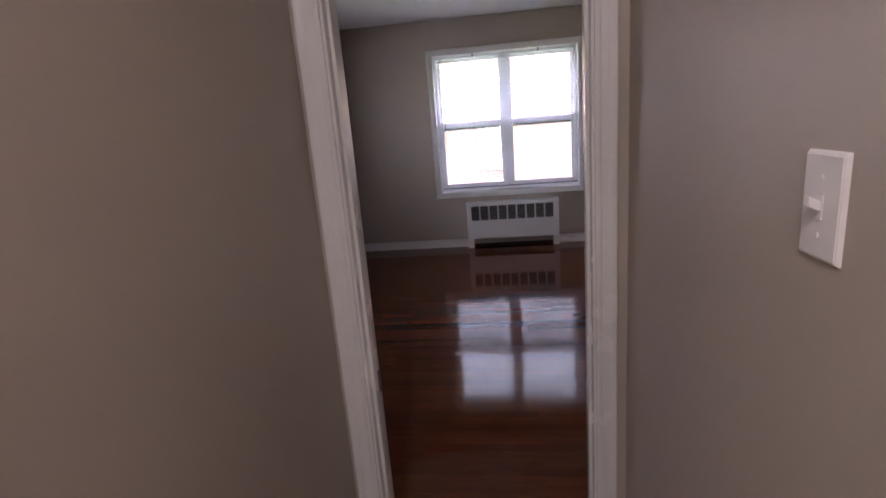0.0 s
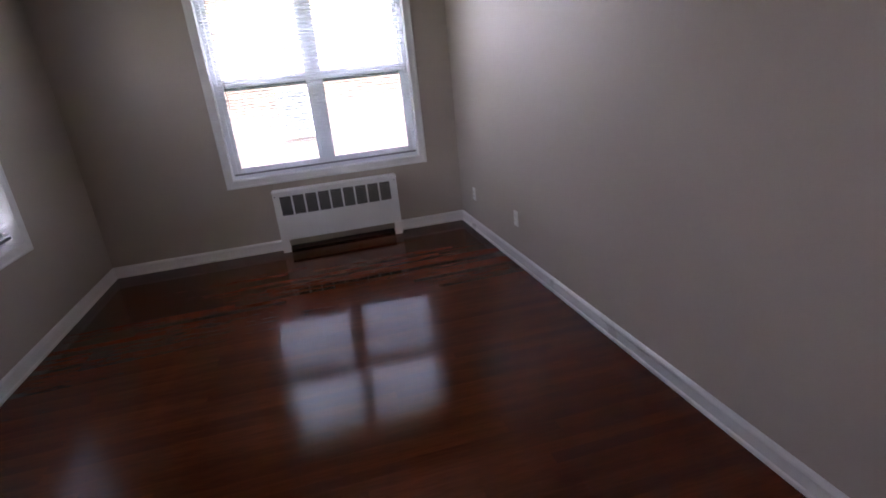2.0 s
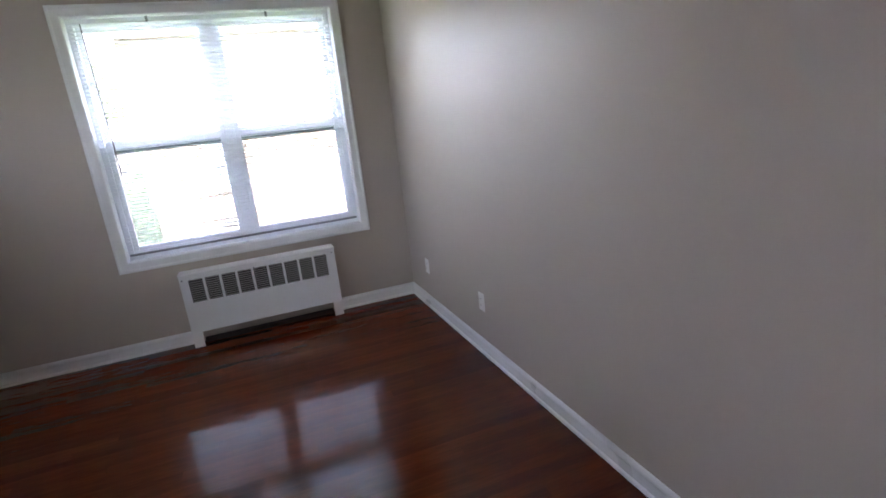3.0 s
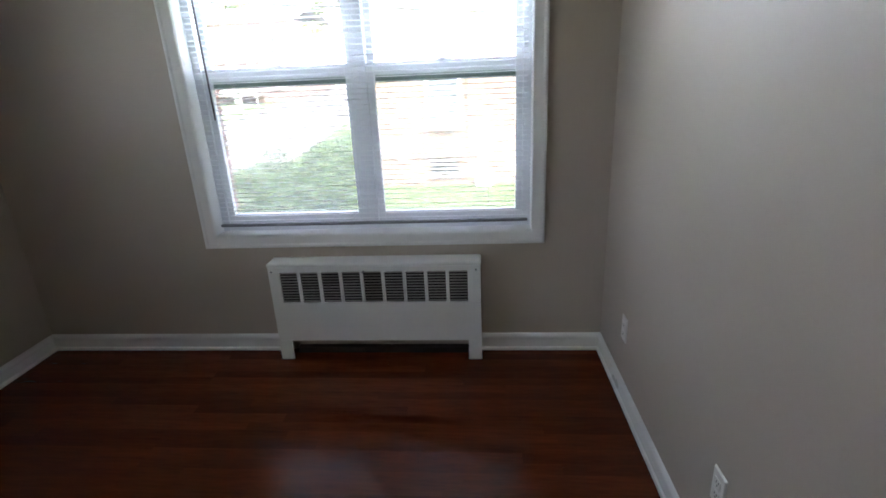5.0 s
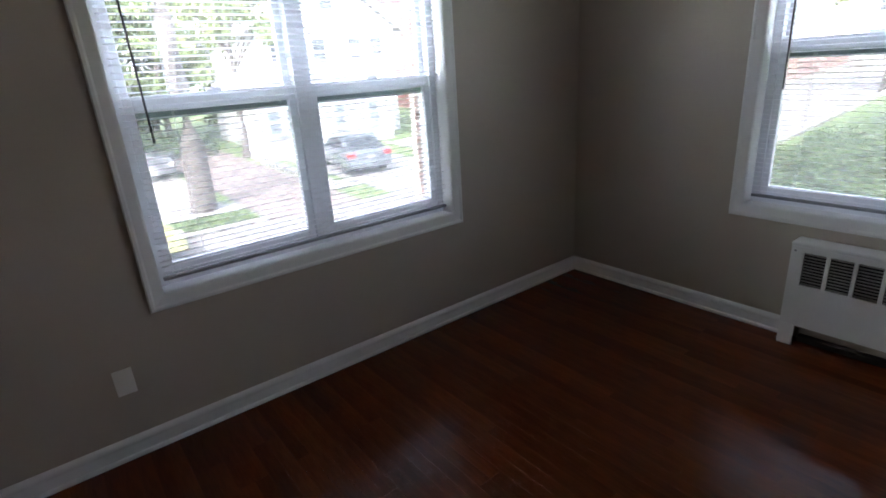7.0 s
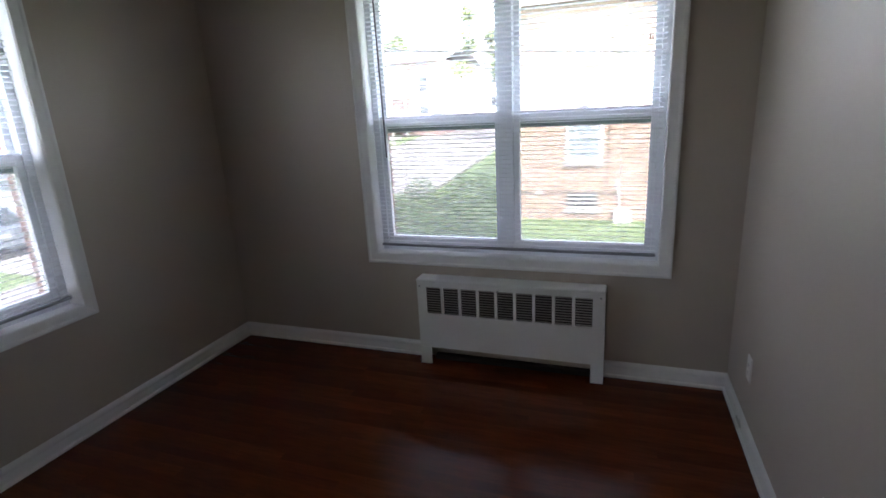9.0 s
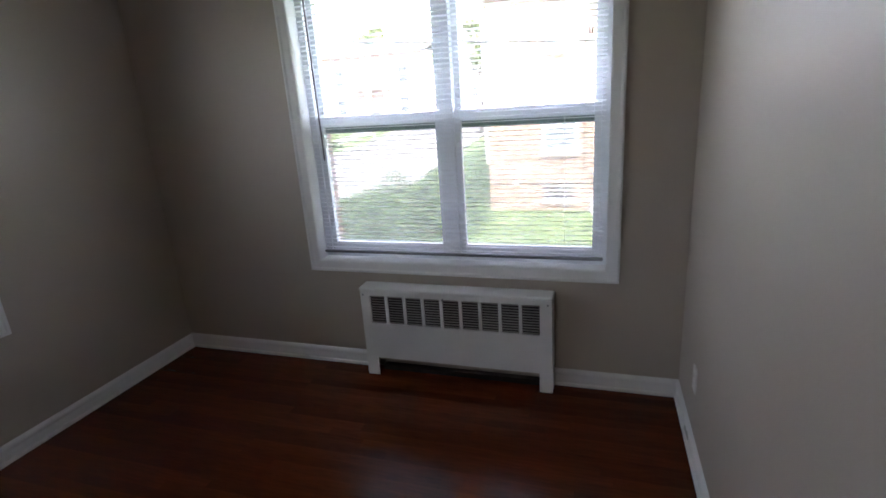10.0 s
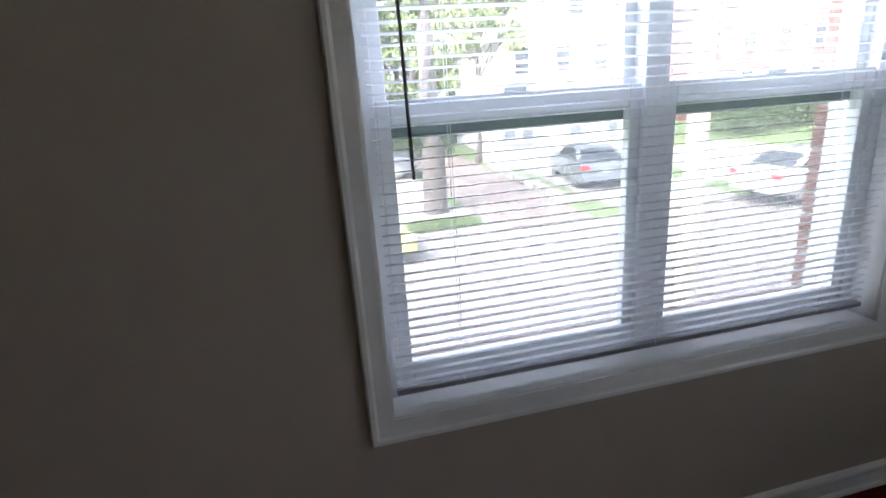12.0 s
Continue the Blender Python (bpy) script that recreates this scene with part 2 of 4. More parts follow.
RX0, RX1, RD, RH = 1.405, 2.490, 0.108, 0.555   # radiator cover
baseboard("baseboard_north_1", (0.0, 0, 0), (RX0, 0, 0), (0, -1, 0))
baseboard("baseboard_north_2", (RX1, 0, 0), (W, 0, 0), (0, -1, 0))
baseboard("baseboard_west", (0, -D, 0), (0, -0.0165, 0), (1, 0, 0))
baseboard("baseboard_east", (east(-D), -D, 0), (east(-0.0165), -0.0165, 0), (-1, -0.022, 0))
baseboard("baseboard_south_1", (0.0165, -D, 0), (DX0 - 0.1, -D, 0), (0, 1, 0))
baseboard("baseboard_south_2", (DX1 + 0.1, -D, 0), (east(-D) - 0.0165, -D, 0), (0, 1, 0))
baseboard("baseboard_hall_west", (HX0, HY, 0), (HX0, -D - TD - 0.02, 0), (1, 0, 0))
baseboard("baseboard_hall_east", (HX1, HY, 0), (HX1, -D - TD - 0.02, 0), (-1, 0, 0))

# door frame: jambs with stops, head, hall-side casing with a stepped profile
door = thing("door_frame", "white painted doorway frame with no door hung in it", "door frame", kind="structure")
YH = -D - TD
for side, x in ((1, DX0), (-1, DX1)):
    part("jamb", box(x, x - side * 0.022, YH - 0.004, -D + 0.004, 0, DH + 0.02, 0.002), M_FRAME, door)
    part("door_stop", box(x, x + side * 0.011, YH + 0.028, YH + 0.068, 0, DH - 0.011, 0.002), M_FRAME, door)
    cw = 0.070 if side == 1 else 0.058      # the casing beside the switch is trimmed narrower
    prof = [(0, 0), (0, 0.012), (0.005, 0.0145), (0.012, 0.0145), (0.016, 0.013), (cw - 0.026, 0.0155), (cw - 0.020, 0.0185), (cw - 0.012, 0.0205), (cw - 0.004, 0.021), (cw, 0.017), (cw, 0)]
    xi = x - side * 0.008
    part("casing", extrude_profile(prof, lambda d, k: (xi - side * d, YH - k, 0), lambda d, k: (xi - side * d, YH - k, DH + 0.085)), M_FRAME, door)
part("head_jamb", box(DX0, DX1, YH - 0.004, -D + 0.004, DH, DH + 0.02, 0.002), M_FRAME, door)
part("head_stop", box(DX0, DX1, YH + 0.028, YH + 0.068, DH - 0.011, DH, 0.002), M_FRAME, door)
part("head_casing", box(DX0 - 0.008, DX1 + 0.008, YH - 0.016, YH, DH + 0.005, DH + 0.085, 0.003), M_FRAME, door)
part("hinge_plate", box(DX0 - 0.001, DX0 + 0.002, -D - 0.034, -D + 0.002, 0.655, 0.735), M_BRASS, door, "dark bare metal hinge mortise plate")
part("strike_plate", box(DX1 - 0.003, DX1 + 0.001, -D - 0.012, -D + 0.006, 1.068, 1.118), M_BRASS, door, "dark metal strike plate")
for z in (0.672, 0.718):
    part("screw", rod((DX0 + 0.002, -D - 0.015, z), (DX0 + 0.0035, -D - 0.015, z), 0.004), M_BRASS, door)


# ---------------------------------------------------------------- windows
def window(name, win, at, rz, label, zm):
    """Local frame: u to the right seen from inside, v outward, z up; origin at the wall's face."""
    w = thing(name, label, "window", at, rz, kind="structure")
    u0, u1, z0, z1 = win
    # mitred casing
    prof = [(0, 0.0), (0, 0.011), (0.008, 0.013), (0.040, 0.016), (0.048, 0.021), (0.058, 0.021), (CW, 0.016), (CW, 0.0)]
    i0, i1, j0, j1 = u0 + CW, u1 - CW, z0 + CW, z1 - CW
    cor = {"a": (i0, j0, -1, -1), "b": (i1, j0, 1, -1), "c": (i1, j1, 1, 1), "d": (i0, j1, -1, 1)}
    for s, e in (("a", "b"), ("b", "c"), ("c", "d"), ("d", "a")):
        c0, c1 = cor[s], cor[e]
        part("casing", extrude_profile(prof, lambda d, k: (c0[0] + c0[2] * d, -k, c0[1] + c0[3] * d), lambda d, k: (c1[0] + c1[2] * d, -k, c1[1] + c1[3] * d)), M_TRIM, w)
    # jamb liners and stool
    t = 0.003
    part("jamb_liner", box(i0 - 0.004, i0 + t, -0.004, 0.085, j0, j1, 0.002), M_TRIM, w)
    part("jamb_liner", box(i1 - t, i1 + 0.004, -0.004, 0.085, j0, j1, 0.002), M_TRIM, w)
    part("head_liner", box(i0 + t, i1 - t, -0.004, 0.085, j1 - t, j1 + 0.004, 0.002), M_TRIM, w)
    part("stool", box(i0 + t, i1 - t, -0.004, 0.085, j0 - 0.004, j0 + t, 0.001), M_TRIM, w)
    # vinyl unit
    a0, a1, b0, b1 = i0 - 0.004, i1 + 0.004, j0 - 0.004, j1 + 0.004
    f, v0, v1 = 0.045, 0.085, 0.170
    mid, mh = (a0 + a1) / 2, 0.036
    part("unit_stile", box(a0, a0 + f, v0, v1, b0, b1, 0.003), M_VINYL, w)
    part("unit_stile", box(a1 - f, a1, v0, v1, b0, b1, 0.003), M_VINYL, w)
    part("unit_sill", box(a0 + f, a1 - f, v0, v1 + 0.02, b0, b0 + f, 0.003), M_VINYL, w)
    part("unit_head", box(a0 + f, a1 - f, v0, v1, b1 - f, b1, 0.003), M_VINYL, w)
    part("mullion", box(mid - mh, mid + mh, v0 - 0.004, v1, b0 + f, b1 - f, 0.004), M_VINYL, w)
    for s0, s1 in ((a0 + f, mid - mh), (mid + mh, a1 - f)):
        for kind, c0, c1, d0, d1, r0, r1 in (("lower_sash", b0 + f, zm + 0.055, v0 + 0.008, v0 + 0.038, 0.050, 0.055), ("upper_sash", zm - 0.006, b1 - f, v0 + 0.044, v0 + 0.074, 0.050, 0.038)):
            e = 0.034
            sash = part(kind, box(s0, s0 + e, d0, d1, c0, c1, 0.003), M_VINYL, w)
            part("stile", box(s1 - e, s1, d0, d1, c0, c1, 0.003), M_VINYL, sash)
            part("rail", box(s0 + e, s1 - e, d0, d1, c0, c0 + r0, 0.003), M_VINYL, sash)
            part("rail", box(s0 + e, s1 - e, d0, d1, c1 - r1, c1, 0.003), M_VINYL, sash)
            pane = part("pane", box(s0 + e - 0.004, s1 - e + 0.004, (d0 + d1) / 2 - 0.002, (d0 + d1) / 2 + 0.002, c0 + r0 - 0.004, c1 - r1 + 0.004), M_GLASS, sash, "clear glass pane")
            pane.visible_shadow = False
            if kind == "lower_sash":
                part("sash_lock", box((s0 + s1) / 2 - 0.03, (s0 + s1) / 2 + 0.03, d0 + 0.002, d1 - 0.002, c1, c1 + 0.012, 0.003), M_VINYL, sash)
        screen = part("insect_screen", box(s0 + 0.004, s1 - 0.004, v1 - 0.006, v1 - 0.004, b0 + f, zm + 0.01), M_SCREEN, w, "fine grey insect screen")
        part("screen_bar", box(s0, s1, v1 - 0.011, v1 - 0.001, zm - 0.040, zm + 0.006, 0.002), M_SCREENBAR, screen, "grey-green aluminium screen bar")
    return w


window("window_1", WB, (0, 0, 0), 0, "white double window with two hung sashes over the radiator", 1.44)
window("window_2", WA, (0, 0, 0), 90, "white double window with two hung sashes facing the street", 1.382)


def blind(win, rz, label):
    u0, u1, z0, z1 = win[0] + CW + 0.02, win[1] - CW - 0.02, win[2] + CW + 0.012, win[3] - CW - 0.014
    b = thing("window_blind", label, "blind", (0, 0, 0), rz, "blinds in the windows")
    v = 0.040
    part("headrail", box(u0, u1, v - 0.014, v + 0.014, z1 - 0.028, z1, 0.002), M_SLAT, b)
    part("bottom_rail", box(u0, u1, v - 0.011, v + 0.011, z0 + 0.028, z0 + 0.042, 0.003), M_BLIND_RAIL, b)
    # one slightly crowned slat, shared by all
    bm, n, tilt = bmesh.new(), 6, radians(-9)
    up, dn = [], []
    for k in range(n + 1):
        s = (k / n - 0.5) * 0.025
        c = 0.0016 * (1 - (2 * k / n - 1) ** 2)
        y, z = s * math.cos(tilt) - c * math.sin(tilt), s * math.sin(tilt) + c
        up.append([bm.verts.new((u, v + y, z + 0.0003)) for u in (u0 + 0.003, u1 - 0.003)])
        dn.append([bm.verts.new((u, v + y, z - 0.0003)) for u in (u0 + 0.003, u1 - 0.003)])
    for k in range(n):
        bm.faces.new((up[k][0], up[k][1], up[k + 1][1], up[k + 1][0]))
        bm.faces.new((dn[k][0], dn[k + 1][0], dn[k + 1][1], dn[k][1]))
    for e in (0, n):
        bm.faces.new((up[e][0], up[e][1], dn[e][1], dn[e][0]))
    bmesh.ops.recalc_face_normals(bm, faces=bm.faces[:])
    me = mesh_of("slat", bm, M_SLAT, True)
    z, k = z0 + 0.060, 0
    rnd = random.Random(3)
    while z < z1 - 0.04:
        s = new("slat", me)
        s.parent = b
        s.matrix_basis = pose(0, 0, z + rnd.uniform(-0.0008, 0.0008), 0, rnd.uniform(-0.03, 0.03), 0)
        z += 0.0245
    for f in (0.12, 0.5, 0.88):
        u = u0 + (u1 - u0) * f
        for dv in (-0.0135, 0.0135):
            part("ladder_cord", rod((u, v + dv, z0 + 0.04), (u, v + dv, z1 - 0.02), 0.0007, n=5), M_SLAT, b)
    uw = u0 + 0.075
    part("wand", rod((uw, v - 0.020, z1 - 0.03), (uw + 0.01, v - 0.024, 1.262), 0.0042, n=8), M_WAND, b, "grey plastic tilt wand")
    uc = u1 - 0.075
    part("lift_cord", rod((uc, v - 0.019, z1 - 0.03), (uc, v - 0.021, 1.83), 0.001, n=5), M_CORD, b)
    for du in (-0.006, 0.006):
        part("tassel", rod((uc + du, v - 0.021, 1.795), (uc + du, v - 0.021, 1.83), 0.006, 0.002, n=8), M_CORD, b, "grey plastic cord tassel")
    for f in (0.28, 0.74):
        u = u0 + (u1 - u0) * f
        part("headrail_clip", box(u - 0.008, u + 0.008, v - 0.019, v - 0.014, z1 - 0.03, z1 + 0.004, 0.001), M_CORD, b)
    return b


# grey puts the rail's backlit shade into its colour
M_BLIND_RAIL = material("backlit_bottom_rail", (0.24, 0.245, 0.26), rough=0.4, vary=0.05, bump=0)
blind(WB, 0, "white horizontal mini blind, lowered with open slats, over the radiator")
blind(WA, 90, "white horizontal mini blind, lowered with open slats, facing the street")


# ---------------------------------------------------------------- radiator cover
def radiator_cover():
    r = thing("radiator_cover", "white enamelled steel radiator cover with nine louvred grilles", "radiator", (RX0, 0, 0))
    w, leg, arch = RX1 - RX0, 0.068, 0.115
    g0, g1, zt, zb = 0.056, w - 0.064, 0.506, 0.335
    t = 0.012
    y0, y1 = -RD, -RD + t
    part("front_panel", box(0, w, y0, y1, arch, zb), M_METAL, r)
    part("top_rail", box(0, w, y0, y1, zt, RH - 0.022), M_METAL, r)
    part("leg", box(0, leg, y0, y1, 0, arch - 0.0004), M_METAL, r)
    part("leg", box(w - leg, w, y0, y1, 0, arch - 0.0004), M_METAL, r)
    part("end_stile", box(0, g0, y0, y1, zb + 0.0004, zt - 0.0004), M_METAL, r)
    part("end_stile", box(g1, w, y0, y1, zb + 0.0004, zt - 0.0004), M_METAL, r)
    part("side_panel", box(0, t, y1, -0.001, 0, RH - 0.022), M_METAL, r)
    part("side_panel", box(w - t, w, y1, -0.001, 0, RH - 0.022), M_METAL, r)
    part("top", box(-0.004, w + 0.004, -RD - 0.006, -0.001, RH - 0.022, RH, 0.010, 4), M_METAL, r)
    part("arch_lip", box(leg, w - leg, y0 + 0.002, y1 + 0.01, arch - 0.003, arch + 0.004), M_METAL, r)
    part("heating_element", box(0.06, w - 0.06, -RD + 0.030, -0.012, 0.16, 0.5), M_DARK, r, "unseen dark heating element behind the grilles")
    # dark sheet on the wall, painting the shade inside the cover
    part("back_shade", box(0.02, w - 0.02, -0.010, -0.002, 0.12, 0.5), M_DARK, r)
    # added plate; its dark colour paints the shade beneath the cover
    part("shade_plate", box(leg + 0.002, w - leg - 0.002, -RD + 0.066, -0.002, 0, 0.03), M_UNDER_SHADE, r, "dark plate painting the shade under the radiator cover")
    n, gap = 9, 0.016
    gw = (g1 - g0 - gap * (n - 1)) / n
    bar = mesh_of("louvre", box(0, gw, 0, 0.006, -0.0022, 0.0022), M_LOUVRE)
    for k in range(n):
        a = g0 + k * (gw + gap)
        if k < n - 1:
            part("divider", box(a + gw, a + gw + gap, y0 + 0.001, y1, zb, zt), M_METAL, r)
        # dark sheet behind the louvres paints the shade in the slots
        grille = part("grille", box(a, a + gw, y1 + 0.004, y1 + 0.008, zb, zt), M_DARK, r, "slotted grille with the shade behind its louvres painted dark")
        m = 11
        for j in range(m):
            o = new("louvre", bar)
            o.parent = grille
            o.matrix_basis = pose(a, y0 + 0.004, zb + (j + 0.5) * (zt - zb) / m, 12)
    part("damper_knob", rod((w / 2 - 0.045, y0 - 0.014, zt + 0.002), (w / 2 - 0.045, y0, zt + 0.002), 0.006), M_CORD, r, "small dark damper knob")
    for x in (0.018, w - 0.022):
        part("screw", rod((x, y0 - 0.002, RH - 0.045), (x, y0, RH - 0.045), 0.005), M_CORD, r)
    return r


radiator_cover()


# ---------------------------------------------------------------- outlets and switch
def plate(name, at, rz, label, kind, w=0.072, h=0.116):
    p = thing(name, label, {"outlet": "outlet", "switch": "light switch", "plain": "wall plate"}[kind], at, rz)
    bm = box(-w / 2, w / 2, -0.006, 0, -h / 2, h / 2)
    for v in bm.verts:
        if v.co.y < -0.003:
            v.co.x *= 1 - 0.008 / w
            v.co.z *= 1 - 0.008 / h
    bmesh.ops.bevel(bm, geom=[e for e in bm.edges], offset=0.0012, segments=2, affect="EDGES")
    part("cover_plate", bm, M_PLATE, p)
    if kind == "outlet":
        for dz in (-0.0195, 0.0195):
            sock = part("socket", box(-0.0165, 0.0165, -0.0085, -0.006, dz - 0.014, dz + 0.014, 0.002), M_PLATE, p)
            for dx in (-0.006, 0.006):
                part("slot", box(dx - 0.0011, dx + 0.0011, -0.0089, -0.0084, dz - 0.001, dz + 0.007), M_DARK, sock)
            part("earth_hole", rod((0, -0.0089, dz - 0.007), (0, -0.0084, dz - 0.007), 0.0024, n=8), M_DARK, sock)
        part("screw", rod((0, -0.0072, 0), (0, -0.0058, 0), 0.003, n=8), M_PLATE, p)
    elif kind == "switch":
        part("toggle_frame", box(-0.0065, 0.0065, -0.0075, -0.006, -0.0135, 0.0135, 0.0006, 1), M_PLATE, p)
        bm = box(-0.0048, 0.0048, -0.020, -0.006, -0.005, 0.006, 0.0012)
        for v in bm.verts:
            if v.co.y < -0.015:
                v.co.z += 0.006
        part("toggle", bm, M_PLATE, p)
        for dz in (-0.030, 0.030):
            part("screw", rod((0, -0.0074, dz), (0, -0.0058, dz), 0.0032, n=8), M_PLATE, p)
    elif kind == "plain":
        for dz in (-0.042, 0.042):
            part("screw", rod((0, -0.0072, dz), (0, -0.0058, dz), 0.003, n=8), M_PLATE, p)
    return p


plate("wall_outlet", (east(-0.40), -0.400, 0.337), -88.74, "white duplex outlet near the far corner, above the baseboard", "outlet")
plate("wall_outlet", (east(-1.32), -1.320, 0.345), -88.74, "white duplex outlet further along the plain wall", "outlet")
plate("wall_plate", (0, -2.870, 0.347), 90, "white blank cover plate below the street window", "plain")
plate("light_switch", (HX1, -5.628, 1.418), -90, "white toggle light switch on the hallway wall", "switch", 0.072, 0.116)

# ---------------------------------------------------------------- hallway lamp, behind the walker
M_LAMP = bpy.data.materials.new("lit_opal_glass")
M_LAMP.use_nodes = True
M_LAMP.node_tree.nodes["Principled BSDF"].inputs["Base Color"].default_value = (0.85, 0.8, 0.7, 1)
M_LAMP.node_tree.nodes["Principled BSDF"].inputs["Emission Color"].default_value = (0.98, 1.0, 0.94, 1)
M_LAMP.node_tree.nodes["Principled BSDF"].inputs["Emission Strength"].default_value = LAMP_STRENGTH
lamp = thing("ceiling_light", "lit opal glass flush ceiling light in the hallway", "ceiling light", (HX0 + 0.30, -6.85, H))
part("base_ring", rod((0, 0, -0.025), (0, 0, 0), 0.15, n=32), M_METAL, lamp)
bm = bmesh.new()
bmesh.ops.create_uvsphere(bm, u_segments=24, v_segments=12, radius=0.14)
for v in bm.verts:
    v.co.z = -0.026 + min(v.co.z, 0) * 0.6
part("shade", bm, M_LAMP, lamp, "glowing opal glass bowl", True)

# ---------------------------------------------------------------- outdoor materials
M_GRASS = material("lawn", (0.085, 0.120, 0.042), rough=0.95, vary=0.35, scale=1.2, fine=40, bump=0.5, coords="Generated", stretch=(120, 120, 1))
M_ROAD = material("worn_concrete_road", (0.165, 0.155, 0.148), rough=0.9, vary=0.16, scale=0.5, fine=30, bump=0.3)
M_PAVER = material("beige_driveway", (0.16, 0.13, 0.118), rough=0.9, vary=0.2, scale=1.5, fine=12, bump=0.3)
M_CONC = material("kerb_concrete", (0.27, 0.26, 0.245), rough=0.9, vary=0.12, scale=2, fine=40, bump=0.3)
M_BARK = material("bark", (0.085, 0.072, 0.064), rough=0.95, vary=0.35, scale=5, fine=22, bump=1.0, stretch=(3, 3, 0.6))
M_LEAF = material("tree_leaves", (0.10, 0.125, 0.04), rough=0.6, vary=0.4, scale=0.6, fine=6, bump=0)
M_HEDGE = material("hedge_leaves", (0.058, 0.088, 0.036), rough=0.55, vary=0.45, scale=1.2, fine=9, bump=0)
M_SIDING = material("white_siding", (0.45, 0.45, 0.45), rough=0.6, vary=0.05, scale=1, fine=20, bump=0.1)
M_ROOF = material("grey_shingle", (0.13, 0.125, 0.125), rough=0.9, vary=0.25, scale=3, fine=25, bump=0.4)
M_PANE = material("dark_window_glass", (0.035, 0.04, 0.045), rough=0.12, vary=0.15, scale=0.4, fine=3, bump=0, spec=0.35)
M_PANE_PALE = material("blind_backed_window_glass", (0.17, 0.19, 0.21), rough=0.12, vary=0.12, scale=0.8, fine=3, bump=0, spec=0.5)
M_TYRE = material("tyre_rubber", (0.02, 0.02, 0.02), rough=0.8, vary=0.1)
M_RIM = material("alloy_rim", (0.55, 0.55, 0.56), rough=0.3, metal=0.9, vary=0.05)
M_LIGHT = material("red_lens", (0.45, 0.02, 0.02), rough=0.2, vary=0.05)
M_HEADLIGHT = material("clear_lens", (0.7, 0.7, 0.68), rough=0.1, vary=0.05)
M_UTIL = material("grey_utility_box", (0.62, 0.62, 0.60), rough=0.5, vary=0.05)
M_WIRE = material("black_cable", (0.02, 0.02, 0.02), rough=0.6, vary=0.05)
M_POLE = material("weathered_pole", (0.40, 0.36, 0.31), rough=0.9, vary=0.25, scale=3, fine=30, bump=0.5, stretch=(3, 3, 0.3))


def brick_wall_material(name, brick, brick2, mortar, axis_x=True):
    m = bpy.data.materials.new(name)
    m.use_nodes = True
    n, l = m.node_tree.nodes, m.node_tree.links
    b = n["Principled BSDF"]
    b.inputs["Roughness"].default_value = 0.88
    tc, sep, com, br = n.new("ShaderNodeTexCoord"), n.new("ShaderNodeSeparateXYZ"), n.new("ShaderNodeCombineXYZ"), n.new("ShaderNodeTexBrick")
    l.new(tc.outputs["Object"], sep.inputs[0])
    add = n.new("ShaderNodeMath")
    l.new(sep.outputs["X"], add.inputs[0])
    l.new(sep.outputs["Y"], add.inputs[1])
    l.new(add.outputs[0], com.inputs["X"])
    l.new(sep.outputs["Z"], com.inputs["Y"])
    l.new(com.outputs[0], br.inputs["Vector"])
    for key, v in (("Scale", 1.0), ("Mortar Size", 0.006), ("Brick Width", 0.21), ("Row Height", 0.073), ("Bias", 0.0)):
        br.inputs[key].default_value = v
    br.inputs["Color1"].default_value, br.inputs["Color2"].default_value, br.inputs["Mortar"].default_value = (*brick, 1), (*brick2, 1), (*mortar, 1)
    noi = n.new("ShaderNodeTexNoise")
    noi.inputs["Scale"].default_value = 1.3
    l.new(tc.outputs["Object"], noi.inputs["Vector"])
    mx = n.new("ShaderNodeMix")
    mx.data_type, mx.blend_type = "RGBA", "MULTIPLY"
    mx.inputs[0].default_value = 0.16
    l.new(br.outputs["Color"], mx.inputs[6])
    l.new(noi.outputs["Color"], mx.inputs[7])
    l.new(mx.outputs[2], b.inputs["Base Color"])
    bp = n.new("ShaderNodeBump")
    bp.inputs["Strength"].default_value, bp.inputs["Distance"].default_value, bp.invert = 0.6, 0.01, True
    l.new(br.outputs["Fac"], bp.inputs["Height"])
    l.new(bp.outputs["Normal"], b.inputs["Normal"])
    return m


M_TAN_BRICK = brick_wall_material("tan_brick", (0.27, 0.18, 0.13), (0.235, 0.155, 0.112), (0.28, 0.24, 0.205))
M_PINK_BRICK = brick_wall_material("weathered_red_brick", (0.27, 0.17, 0.15), (0.24, 0.15, 0.13), (0.28, 0.25, 0.23))
M_RED_BRICK = brick_wall_material("dark_red_brick", (0.155, 0.050, 0.042), (0.13, 0.042, 0.036), (0.17, 0.13, 0.115))


# ---------------------------------------------------------------- ground, road, kerbs
def smooth(a, b, x):
    t = min(max((x - a) / (b - a), 0), 1)
    return t * t * (3 - 2 * t)


def gz(x, y):
    z = -1.68 - 0.77 * smooth(-1.5, -5.0, x)
    if x < -13.0:
        z += 0.022 * min(-13.0 - x, 40)
    if y > 9:
        z += 0.06 * min(y - 9, 60)
    if y < -4:
        z += 0.02 * max(y + 4, -60)
    return z


